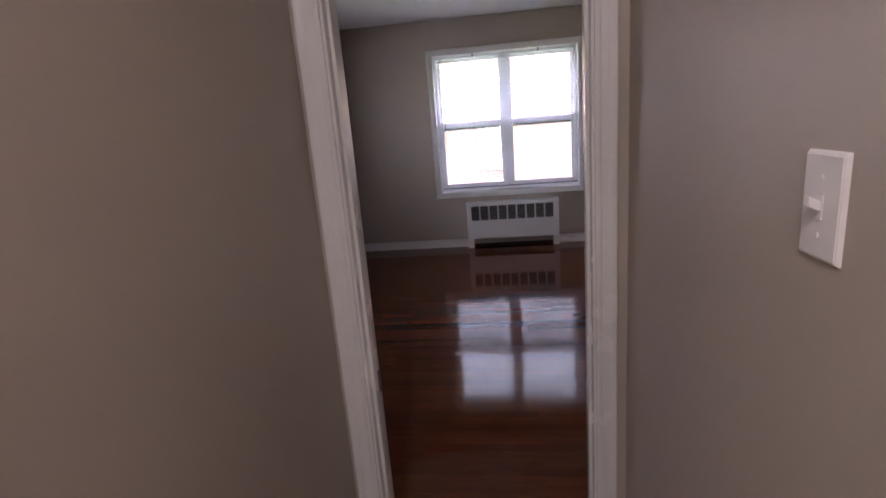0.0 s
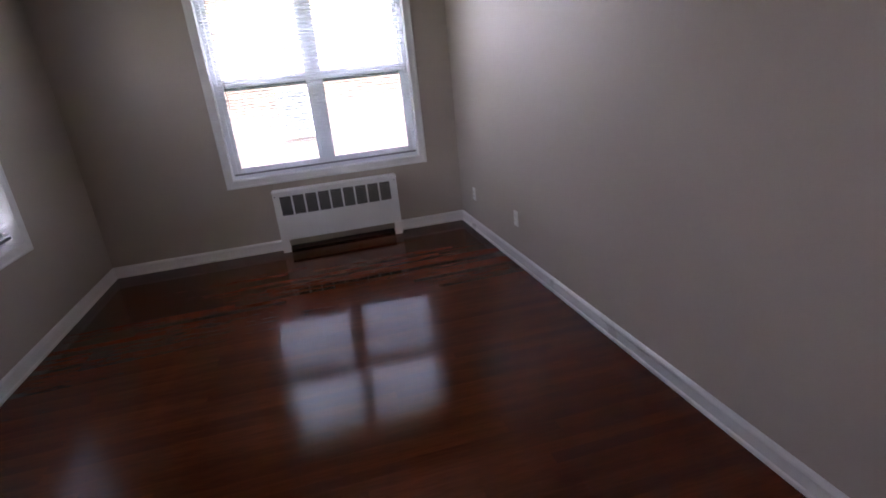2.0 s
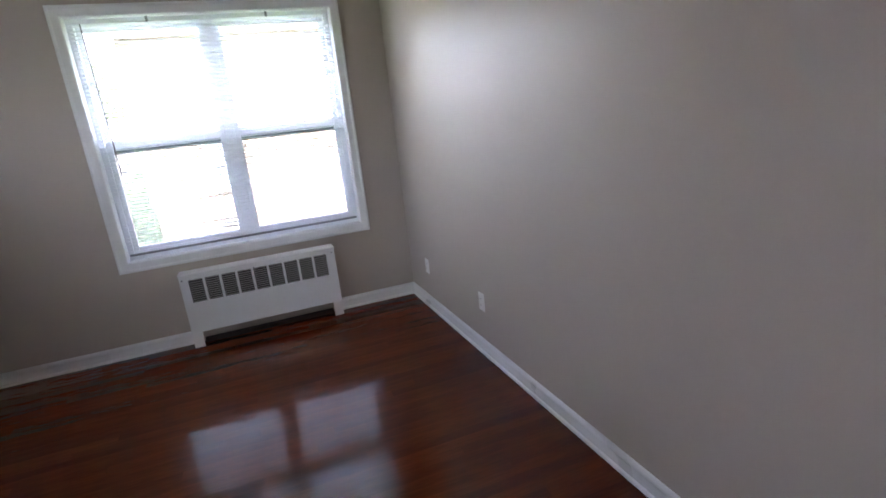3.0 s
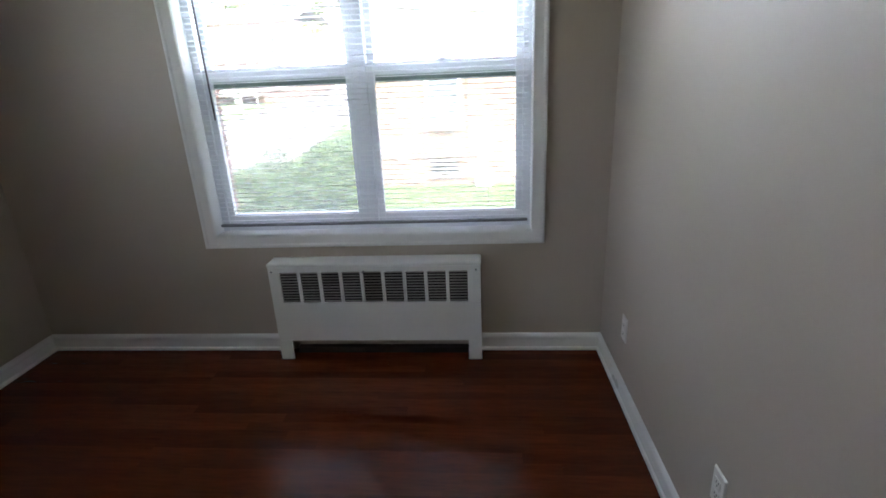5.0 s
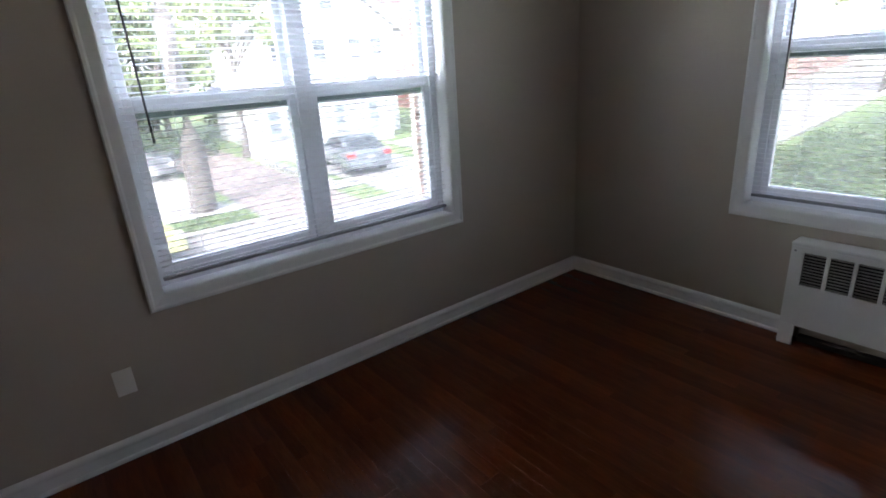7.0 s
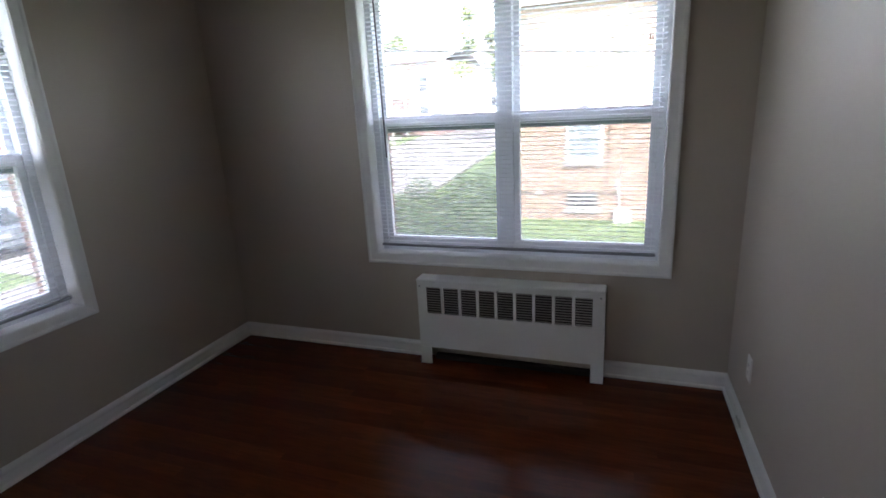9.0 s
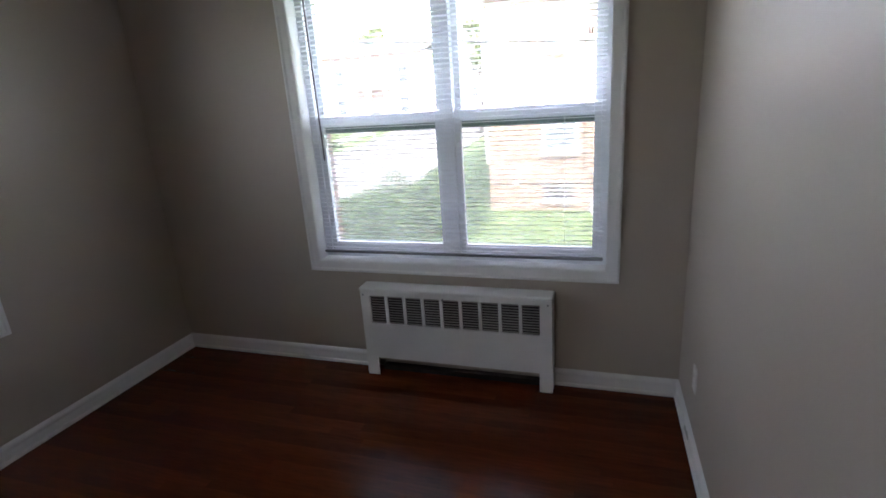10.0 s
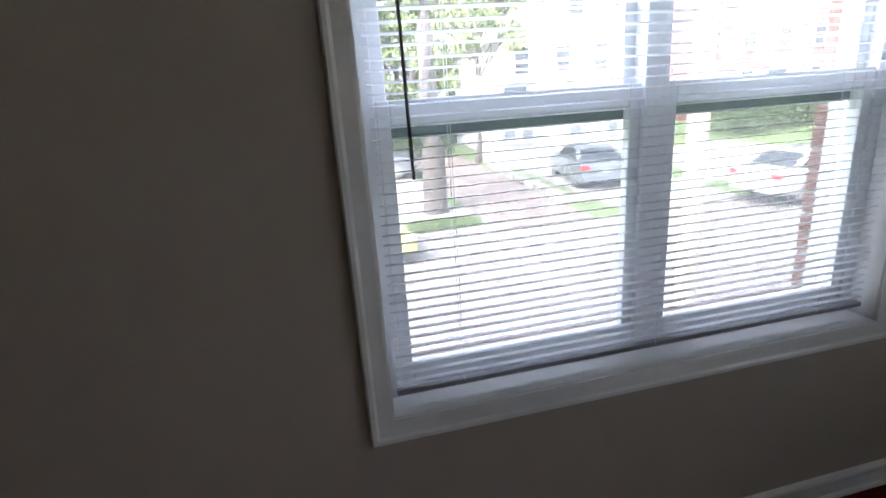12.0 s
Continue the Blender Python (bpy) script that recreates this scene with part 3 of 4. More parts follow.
def sheet(xs, ys, lift, depth=0.0):
    bm = bmesh.new()
    g = [[bm.verts.new((x, y, gz(x, y) + lift)) for y in ys] for x in xs]
    for i in range(len(xs) - 1):
        for j in range(len(ys) - 1):
            bm.faces.new((g[i][j], g[i][j + 1], g[i + 1][j + 1], g[i + 1][j]))
    bmesh.ops.recalc_face_normals(bm, faces=bm.faces[:])
    if depth:
        r = bmesh.ops.extrude_face_region(bm, geom=bm.faces[:])
        for v in r["geom"]:
            if isinstance(v, bmesh.types.BMVert):
                v.co.z += depth
        bmesh.ops.recalc_face_normals(bm, faces=bm.faces[:])
    return bm


def steps(a, b, s):
    n = max(1, round(abs(b - a) / s))
    return [a + (b - a) * k / n for k in range(n + 1)]


far = [-900, -400, -200, -120, -80]
gx = far + steps(-60, -14, 2) + steps(-13, -0.5, 0.5) + steps(0, 30, 3) + [60, 120, 400, 900]
gy = [-900, -300, -120, -70] + steps(-50, 4, 2) + steps(5, 30, 1) + steps(32, 70, 3) + [120, 300, 900]
setting("ground", sheet(gx, gy, -0.02), M_GRASS, "green lawn sloping down to the street", "ground")
ry = steps(-60, 4, 2) + steps(5, 70, 1)
setting("road", sheet(steps(-12.3, -5.2, 0.5), ry, 0.0), M_ROAD, "pale worn concrete street", "road")
setting("kerb_1", sheet([-12.5, -12.3], steps(-60, 1.9, 2), -0.02, 0.14), M_CONC, "grey concrete kerb along the street", "kerb")
setting("kerb_2", sheet([-12.5, -12.3], steps(11.0, 60, 2), -0.02, 0.14), M_CONC, "grey concrete kerb along the street", "kerb")
setting("kerb_3", sheet([-5.2, -5.0], steps(-60, 60, 2), -0.02, 0.14), M_CONC, "grey concrete kerb along the street", "kerb")
setting("pavement", sheet([-15.6, -14.4], ry, 0.004), M_CONC, "pale concrete pavement across the street", "pavement")
setting("driveway_1", sheet([-33, -28, -24, -20, -17, -15, -12.31], [1.9, 3.2, 5.0], 0.012), M_PAVER, "beige paved driveway", "driveway")
setting("driveway_2", sheet([-23, -20, -17, -15, -12.31], [6.2, 7.8, 10.2], 0.012), M_CONC, "pale concrete driveway", "driveway")
setting("driveway_4", sheet([-21, -18, -15, -12.31], [11.5, 14, 17], 0.012), M_CONC, "pale concrete parking area", "driveway")
setting("driveway_3", sheet([-27, -23, -20, -17, -15.5], [-4.0, 0, 1.5], 0.012), M_CONC, "pale concrete parking area", "driveway")
bm = bmesh.new()
for k in range(7):
    z = gz(-17, 5.3)
    bx(bm, -15.9 - k * 1.0, -15.0 - k * 1.0 - 0.12, 5.1, 5.45, z - 0.1, z + 0.16 + 0.02 * k)
tagged(new("garden_wall", mesh_of("garden_wall", bm, M_CONC)), "low stepped concrete edging wall beside the driveway", "wall", kind="structure")

# outer brick face round both windows: returns laid brick by brick
bricks_1 = thing("brick_reveal", "red brick window reveals on the outside wall", "brick reveal", (0, 0, 0), 0, kind="structure")
bricks_2 = thing("brick_reveal", "red brick window reveals on the outside wall", "brick reveal", (0, 0, 0), 90, kind="structure")
brick_me = mesh_of("brick", box(-0.006, 0.006, 0, 0.046, 0, 0.064, 0.003, 1), M_BRICK)
for top, win in ((bricks_1, WB), (bricks_2, WA)):
    for u in (win[0] + CW - 0.002, win[1] - CW + 0.002):
        z = win[2] + CW
        while z < win[3] - CW - 0.06:
            o = new("brick", brick_me)
            o.parent = top
            o.matrix_basis = pose(u, 0.255, z)
            z += 0.0735
    for u, d in ((win[0] + CW - 0.004, 0.012), (win[1] - CW + 0.004, -0.012)):
        part("brickmould", box(u, u + d, 0.172, 0.252, win[2] + CW, win[3] - CW, 0.003), M_VINYL, top, "white outer window trim")
    part("brick_sill", box(win[0] + CW, win[1] - CW, 0.194, TW + 0.04, win[2] + CW - 0.05, win[2] + CW - 0.008, 0.004), M_BRICK, top)


# ---------------------------------------------------------------- plants
def leaves(bm, centre, radius, count, size, rnd, flat=1.0):
    for _ in range(count):
        d = Vector((rnd.gauss(0, 1), rnd.gauss(0, 1), rnd.gauss(0, 1))).normalized() * radius * rnd.random() ** 0.45
        c = Vector(centre) + Vector((d.x, d.y, d.z * flat))
        q = Euler((rnd.uniform(0, 6.28), rnd.uniform(0, 6.28), rnd.uniform(0, 6.28))).to_matrix()
        s = size * rnd.uniform(0.6, 1.3)
        v = [bm.verts.new(c + q @ Vector(p)) for p in ((-s, 0, 0), (0, -s * 0.5, s * 0.1), (s, 0, 0), (0, s * 0.5, s * 0.1))]
        bm.faces.new(v)


def tube(points, radii, n, bm):
    rings = []
    for k, (p, r) in enumerate(zip(points, radii)):
        d = (points[min(k + 1, len(points) - 1)] - points[max(k - 1, 0)]).normalized()
        q = d.to_track_quat("Z", "Y")
        rings.append([bm.verts.new(p + q @ Vector((r * (1 + 0.10 * noise.noise((k * 0.7, a * 1.3, r))) * math.cos(a * 6.2832 / n), r * math.sin(a * 6.2832 / n), 0))) for a in range(n)])
    for a, b in zip(rings, rings[1:]):
        for k in range(n):
            bm.faces.new((a[k], a[(k + 1) % n], b[(k + 1) % n], b[k]))
    bm.faces.new(rings[-1])


def tree(at, height, trunk_r, crown, n_clumps, seed, label, per=170, size=0.16, lean=0.0, low=3):
    rnd = random.Random(seed)
    t = thing("tree", label, "tree", at)
    bm = bmesh.new()
    joints, radii = [Vector((0, 0, -0.3)), Vector((0, 0, 0.35))], [trunk_r * 1.5, trunk_r * 1.1]
    for k in range(6):
        joints.append(joints[-1] + Vector((rnd.uniform(-0.10, 0.10) + lean, rnd.uniform(-0.10, 0.10), height * 0.1)))
        radii.append(trunk_r * (1 - 0.1 * k))
    tube(joints, radii, 14, bm)
    joints = joints[2:]
    tips = []
    for k in range(12):
        j = joints[rnd.randint(low, 5)]
        a = rnd.uniform(0, 6.28)
        ln = crown * rnd.uniform(0.5, 0.95)
        m = j + Vector((math.cos(a) * ln * 0.5, math.sin(a) * ln * 0.5, height * rnd.uniform(0.08, 0.16)))
        e = m + Vector((math.cos(a + 0.4) * ln * 0.5, math.sin(a + 0.4) * ln * 0.5, height * rnd.uniform(0.05, 0.14)))
        tube([j, m, e], [trunk_r * 0.4, trunk_r * 0.22, trunk_r * 0.05], 7, bm)
        tips += [m, e]
    part("trunk", bm, M_BARK, t, smooth=True)
    bm = bmesh.new()
    for k in range(n_clumps):
        c = rnd.choice(tips) + Vector((rnd.gauss(0, crown * 0.22), rnd.gauss(0, crown * 0.22), rnd.gauss(0, height * 0.07)))
        leaves(bm, c, crown * rnd.uniform(0.16, 0.34), per, size, rnd, 0.7)
    part("crown", bm, M_LEAF, t)
    return t


tree((-15.2, 0.85, gz(-15.2, 0.85)), 17.0, 0.36, 5.0, 30, 1, "tall street tree with a thick brown trunk on the grass strip")
tree((-24.2, 5.3, gz(-24, 5.3)), 9.0, 0.20, 3.0, 16, 2, "slim tree beside the white house")
for tx, ty, th, ts in ((-29.5, -7.5, 7.5, 31), (-30.5, -1.0, 6.5, 32), (-31.5, 3.4, 7.5, 33), (-38, 0.5, 9.5, 34), (-37, -6.5, 9.0, 35), (-37, 9.0, 9.5, 36)):
    tree((tx, ty, gz(tx, ty)), th, 0.2, 3.6, 40, ts, "leafy low-branched tree behind the parked cars", 200, 0.19, 0.0, 0)
tree((-33, -3, gz(-33, -3)), 12.0, 0.3, 5.5, 40, 3, "leafy tree behind the parked cars", size=0.22)
tree((-36, 3.5, gz(-36, 3.5)), 11.0, 0.3, 5.0, 40, 4, "leafy tree behind the parked cars", size=0.22)
tree((-31, -9, gz(-31, -9)), 11.0, 0.3, 5.0, 36, 5, "leafy tree behind the parked cars", size=0.22)
tree((-29, 8.5, gz(-29, 8.5)), 13.0, 0.3, 4.6, 40, 14, "dense leafy tree behind the white house", size=0.2)
tree((-28, -4.5, gz(-28, -4.5)), 10.0, 0.25, 4.2, 40, 15, "dense leafy tree behind the parked cars", size=0.2)
tree((-5.2, 31, gz(-5, 31)), 8.0, 0.22, 2.8, 22, 6, "dark tree beyond the brick house")
tree((-21, 48, gz(-21, 48)), 8.0, 0.25, 3.2, 22, 7, "tree up the street", size=0.22)


def shrub(name, at, size, count, seed, label, mat, leaf=0.06, top=None):
    rnd = random.Random(seed)
    s = thing(name, label, "shrub" if name == "shrub" else "hedge", at)
    lx, ly, lz = size
    bm = bmesh.new()
    for _ in range(count):
        u, v, w = rnd.random(), rnd.random(), rnd.random() ** 0.6
        h = lz * (top(u) if top else 1.0) * (0.82 + 0.28 * noise.noise((u * 6 + seed, v * 4, 0.3)))
        edge = 1.0 + 0.12 * noise.noise((u * 9, w * 5, seed))
        x, y, z = (u - 0.5) * lx * edge, (v - 0.5) * ly * edge, w * h * (1 - 0.45 * (abs(2 * v - 1) ** 3))
        c = Vector((x, y, z))
        q = Euler((rnd.uniform(0, 6.28), rnd.uniform(0, 6.28), rnd.uniform(0, 6.28))).to_matrix()
        k = leaf * rnd.uniform(0.6, 1.4)
        vs = [bm.verts.new(c + q @ Vector(p)) for p in ((-k, 0, 0), (0, -k * 0.5, k * 0.15), (k, 0, 0), (0, k * 0.5, k * 0.15))]
        bm.faces.new(vs)
    part("foliage", bm, mat, s)
    bm = bmesh.new()
    for k in range(14):
        x, y = rnd.uniform(-0.45, 0.45) * lx, rnd.uniform(-0.3, 0.3) * ly
        rod((x, y, -0.1), (x + rnd.uniform(-0.2, 0.2), y + rnd.uniform(-0.2, 0.2), lz * 0.55), 0.02, 0.008, 5, bm)
    part("stems", bm, M_BARK, s)
    return s


shrub("hedge", (-2.35, 9.0, gz(-2.35, 9.0) - 0.05), (4.4, 2.0, 1.75), 34000, 8, "thick green hedge on the bank beside the brick house", M_HEDGE, 0.033, lambda u: 0.62 + 0.62 * u)
shrub("hedge", (-14.6, 23.0, gz(-14.6, 23.0) - 0.05), (2.0, 9.0, 1.0), 5000, 9, "low green hedge along the rising street", M_HEDGE, 0.08)
shrub("shrub", (-22.0, 21.0, gz(-22, 21) - 0.05), (3.0, 7.0, 2.2), 7000, 10, "rounded green shrub across the street", M_HEDGE, 0.09)
shrub("shrub", (-27.5, 1.2, gz(-27.5, 1.2) - 0.05), (2.0, 7.0, 1.6), 4000, 12, "green shrubs behind the parked cars", M_HEDGE, 0.09)

# grass blades on the near lawn
rnd = random.Random(21)
bm = bmesh.new()
for _ in range(14000):
    x, y = rnd.uniform(-4.6, 6.5), rnd.uniform(4.5, 10.9)
    z, h, a = gz(x, y) - 0.03, rnd.uniform(0.05, 0.12), rnd.uniform(0, 6.28)
    dx, dy = 0.008 * math.cos(a), 0.008 * math.sin(a)
    bm.faces.new([bm.verts.new(p) for p in ((x - dx, y - dy, z), (x + dx, y + dy, z), (x + rnd.uniform(-0.03, 0.03), y + rnd.uniform(-0.03, 0.03), z + h))])
tagged(new("grass_blades", mesh_of("grass_blades", bm, M_GRASS)), "short green grass blades on the lawn", "grass", kind="stuff")
bm = bmesh.new()
for _ in range(7000):
    x, y = rnd.uniform(-14.3, -12.6), rnd.uniform(-6, 1.8)
    z, h, a = gz(x, y) - 0.03, rnd.uniform(0.06, 0.15), rnd.uniform(0, 6.28)
    dx, dy = 0.012 * math.cos(a), 0.012 * math.sin(a)
    bm.faces.new([bm.verts.new(p) for p in ((x - dx, y - dy, z), (x + dx, y + dy, z), (x + rnd.uniform(-0.04, 0.04), y + rnd.uniform(-0.04, 0.04), z + h))])
tagged(new("grass_blades", mesh_of("grass_blades", bm, M_GRASS)), "green grass blades on the kerbside strip", "grass", kind="stuff")


# ---------------------------------------------------------------- buildings
def house_window(parent, x0, x1, z0, z1, y, frame=0.07, sill=True, glass=None):
    """A sash window on a wall facing -y in the parent's frame; y is the wall's face."""
    w = part("window", box(x0 + frame, x1 - frame, y - 0.03, y + 0.04, z0 + frame, z1 - frame), glass or M_PANE, parent)
    for a, b, c, d in ((x0, x0 + frame, z0, z1), (x1 - frame, x1, z0, z1), (x0 + frame, x1 - frame, z0, z0 + frame), (x0 + frame, x1 - frame, z1 - frame, z1), (x0 + frame, x1 - frame, (z0 + z1) / 2 - 0.03, (z0 + z1) / 2 + 0.03)):
        part("window_frame", box(a, b, y - 0.06, y + 0.03, c, d, 0.006, 1), M_VINYL, w)
    if sill:
        part("sill", box(x0 - 0.06, x1 + 0.06, y - 0.10, y + 0.02, z0 - 0.09, z0 - 0.004, 0.006, 1), M_CONC, w)
    return w


def gable_roof(parent, x0, x1, y0, y1, z, rise, mat, over=0.35, along="x"):
    bm = bmesh.new()
    t = 0.14
    if along == "x":
        ym = (y0 + y1) / 2
        pr = [(y0 - over, z - over * rise / (ym - y0)), (ym, z + rise), (y1 + over, z - over * rise / (ym - y0)), (y1 + over, z + t - over * rise / (ym - y0)), (ym, z + rise + t), (y0 - over, z + t - over * rise / (ym - y0))]
        extrude_profile(pr, lambda a, b: (x0 - over, a, b), lambda a, b: (x1 + over, a, b), bm)
    else:
        xm = (x0 + x1) / 2
        k = over * rise / (xm - x0)
        pr = [(x0 - over, z - k), (xm, z + rise), (x1 + over, z - k), (x1 + over, z + t - k), (xm, z + rise + t), (x0 - over, z + t - k)]
        extrude_profile(pr, lambda a, b: (a, y0 - over, b), lambda a, b: (a, y1 + over, b), bm)
    return part("roof", bm, mat, parent)


# tan brick house beside the lawn, facing the room
BH = thing("brick_house", "tan brick two-storey house with white windows beyond the lawn", "house", (0, 11.0, 0))
part("wall", box(-0.35, 9.0, 0, 9.0, -2.0, 4.0), M_TAN_BRICK, BH)
gable_roof(BH, -0.35, 9.0, 0, 9.0, 4.0, 2.4, M_ROOF, 0.4, "x")
part("fascia", box(-0.75, 9.4, -0.42, -0.36, 3.72, 3.9), M_SIDING, BH)
house_window(BH, 1.05, 1.95, -0.06, 1.22, 0, glass=M_PANE_PALE)
house_window(BH, 1.18, 1.80, 2.38, 3.10, 0, glass=M_PANE_PALE)
house_window(BH, 5.0, 5.9, -0.06, 1.22, 0, glass=M_PANE_PALE)
vent = part("basement_vent", box(1.10, 1.86, -0.02, 0.02, -1.30, -0.88), M_DARK, BH, "dark louvred basement vent")
for k in range(4):
    part("vent_slat", box(1.10, 1.86, -0.05, -0.015, -1.27 + k * 0.11, -1.235 + k * 0.11), M_UTIL, vent)
part("vent_sill", box(1.02, 1.94, -0.07, 0.01, -1.40, -1.302), M_CONC, BH)
part("downspout", box(-0.42, -0.34, -0.09, -0.005, -0.3, 3.7, 0.01), M_SIDING, BH, "white downspout at the corner")
part("meter_pipe", rod((2.42, -0.05, -1.3), (2.34, -0.05, -0.55), 0.03), M_UTIL, BH)
part("gas_meter", box(2.28, 2.70, -0.32, -0.04, -1.62, -1.28, 0.03), M_UTIL, BH, "pale grey utility box")
part("meter_stand", box(2.32, 2.66, -0.28, -0.06, -1.72, -1.62), M_UTIL, BH)
part("wall_cap", rod((0.36, -0.05, -0.85), (0.36, 0, -0.85), 0.07, n=12), M_UTIL, BH, "round white cap")
part("wall_cable", rod((-0.34, -0.02, -0.86), (2.4, -0.02, -0.86), 0.012, n=6), M_WIRE, BH)
part("wall_cable", rod((2.1, -0.02, -0.6), (2.1, -0.02, 3.0), 0.012, n=6), M_WIRE, BH)

# white house across the street, built facing -y and turned to face the room
WH = thing("white_house", "white clapboard two-storey house with a gable roof", "house", (-24.0, 10.2, gz(-24, 10)), 90)
part("wall", box(-3.6, 4.2, 0, 9.0, -0.3, 5.9), M_SIDING, WH)
gw = bmesh.new()
extrude_profile([(-3.6, 5.9), (4.2, 5.9), (0.3, 8.6)], lambda a, b: (a, 0.0, b), lambda a, b: (a, 0.15, b), gw)
part("gable", gw, M_SIDING, WH)
gable_roof(WH, -3.6, 4.2, 0, 9.0, 5.9, 2.7, M_ROOF, 0.4, "y")
wing = part("porch_wing", box(-4.8, 2.6, -1.8, -0.01, -0.3, 3.0), M_SIDING, WH)
bm = bmesh.new()
extrude_profile([(-2.15, 2.95), (0.0, 3.9), (0.0, 4.02), (-2.15, 3.1)], lambda a, b: (-5.1, a, b), lambda a, b: (2.9, a, b), bm)
part("porch_roof", bm, M_ROOF, WH)
for x, z, f in ((-2.6, 4.1, 0), (-0.4, 4.1, 0), (1.7, 4.1, 0), (3.0, 4.1, 0)):
    house_window(WH, x - 0.45, x + 0.45, z - 0.1, z + 1.3, 0, 0.08)
for x in (-4.0, -3.1, -0.6, 1.4):
    house_window(WH, x - 0.38, x + 0.38, 1.0, 2.2, -1.8, 0.07, glass=M_PANE_PALE)
house_window(WH, -0.15, 0.75, 6.5, 7.5, 0, 0.08)
# dark box and long dark strip above the porch roof
part("front_box", box(-0.1, 1.4, -2.3, -1.78, 4.42, 4.95, 0.03), M_ROOF, WH, "dark box above the porch")
part("front_strip", box(-4.9, 2.7, -2.2, -1.9, 4.18, 4.30, 0.02), M_ROOF, WH)
for k in range(14):
    part("clapboard", box(-3.62, 4.22, -0.018, -0.002, 3.95 + k * 0.145, 3.962 + k * 0.145), M_SIDING, WH)

# red brick building further along the street
RH = thing("brick_building", "dark red brick building with white-framed windows", "building", (-28.0, 27.0, gz(-28, 27)), 90)
part("wall", box(-6.5, 8.0, 0, 9.0, -0.5, 8.2), M_RED_BRICK, RH)
part("roof", box(-6.8, 8.3, -0.3, 9.3, 8.2, 8.5), M_ROOF, RH)
for z in (1.0, 3.7, 6.2):
    for k in range(5):
        house_window(RH, -5.6 + k * 2.7, -4.5 + k * 2.7, z, z + 1.5, 0, 0.1)

# brick building with white balconies up the street
AB = thing("apartment_building", "weathered pale red brick apartment building with white railed balconies", "building", (-16.5, 37.0, gz(-16, 37)))
part("wall", box(-5.5, 5.2, 0, 10, -0.5, 5.6), M_PINK_BRICK, AB)
gable_roof(AB, -5.5, 5.2, 0, 10, 5.6, 1.3, M_ROOF, 0.4, "x")
for z in (0.9, 3.2):
    for x in (-4.3, -2.0, 3.6):
        house_window(AB, x - 0.5, x + 0.5, z, z + 1.4, 0, 0.1)
for z in (0.7, 3.0):
    bal = part("balcony", box(-0.8, 2.6, -1.5, -0.01, z - 0.15, z), M_SIDING, AB, "white railed balcony")
    part("rail", box(-0.8, 2.6, -1.5, -1.44, z + 0.95, z + 1.02), M_SIDING, bal)
    for k in range(15):
        part("baluster", box(-0.8 + k * 0.24, -0.74 + k * 0.24, -1.49, -1.45, z, z + 0.95), M_SIDING, bal)
for x in (-0.8, 0.9, 2.5):
    part("porch_post", box(x, x + 0.12, -1.5, -1.38, -0.5, 5.3), M_SIDING, AB)
bk = thing("white_house", "far white house at the top of the rising street", "house", (-8.3, 52.0, gz(-8, 52)))
part("wall", box(-4, 4, 0, 8, -0.5, 5.0), M_SIDING, bk)
gable_roof(bk, -4, 4, 0, 8, 5.0, 2.2, M_ROOF, 0.4, "x")
for x in (-2.6, 0, 2.6):
    for z in (0.8, 3.1):
        house_window(bk, x - 0.45, x + 0.45, z, z + 1.3, 0, 0.09)


# ---------------------------------------------------------------- utility poles and wires
def cable(name, a, b, sag, r, label):
    bm = bmesh.new()
    a, b = Vector(a), Vector(b)
    n = 14
    pts = [a.lerp(b, k / n) - Vector((0, 0, sag * 4 * (k / n) * (1 - k / n))) for k in range(n + 1)]
    for k in range(n):
        rod(pts[k], pts[k + 1], r, n=6, bm=bm)
    return tagged(new(name, mesh_of(name, bm, M_WIRE)), label, "cable")


cable("power_cable", (-14.0, 6.0, 3.50), (9.0, 6.0, 1.66), 0.0, 0.022, "black overhead power cable crossing outside the window")
cable("power_cable", (-13.0, 8.0, 1.9), (9.0, 8.0, 3.2), 0.1, 0.006, "thin black overhead cable beyond the lawn")
cable("power_cable", (-13.4, -14.0, 4.2), (-13.4, 24.0, 4.0), 0.5, 0.016, "black overhead cable along the street")
cable("power_cable", (-13.4, 4.0, 1.95), (-21.7, 10.4, 2.55), 0.15, 0.014, "black service cable to the white house")
UP = thing("utility_pole", "pale weathered wooden utility pole at the kerb", "utility pole", (-4.6, 1.98, gz(-4.6, 1.98)))
part("pole", rod((0, 0, -0.2), (0, 0, 8.5), 0.15, 0.11, 12), M_POLE, UP)
part("crossarm", box(-0.05, 0.05, -0.9, 0.9, 7.6, 7.72), M_POLE, UP)
UP2 = thing("utility_pole", "thin pale post beside the rising street", "utility pole", (-12.6, 30.0, gz(-12.6, 30)))
part("pole", rod((0, 0, -0.2), (0, 0, 5.0), 0.09, 0.07, 10), M_POLE, UP2)


steps_thing = thing("brick_steps", "red brick entrance steps with a white handrail", "steps", (-16.4, -3.6, gz(-16.4, -3.6)))
for k in range(4):
    part("step", box(-0.3 * k - 0.3, -0.3 * k, -0.7, 0.7, -0.1, 0.17 * (k + 1), 0.01), M_RED_BRICK, steps_thing)
part("pier", box(-0.1, 0.25, 0.72, 1.1, -0.1, 1.0, 0.01), M_RED_BRICK, steps_thing)
part("handrail", rod((0.1, 0.8, 1.0), (-1.3, 0.8, 1.9), 0.03, n=8), M_SIDING, steps_thing, "white metal handrail")
for x, z in ((0.05, 0.0), (-1.25, 0.5)):
    part("rail_post", rod((x, 0.8, z), (x, 0.8, 1.0 - x * 0.66), 0.025, n=8), M_SIDING, steps_thing)


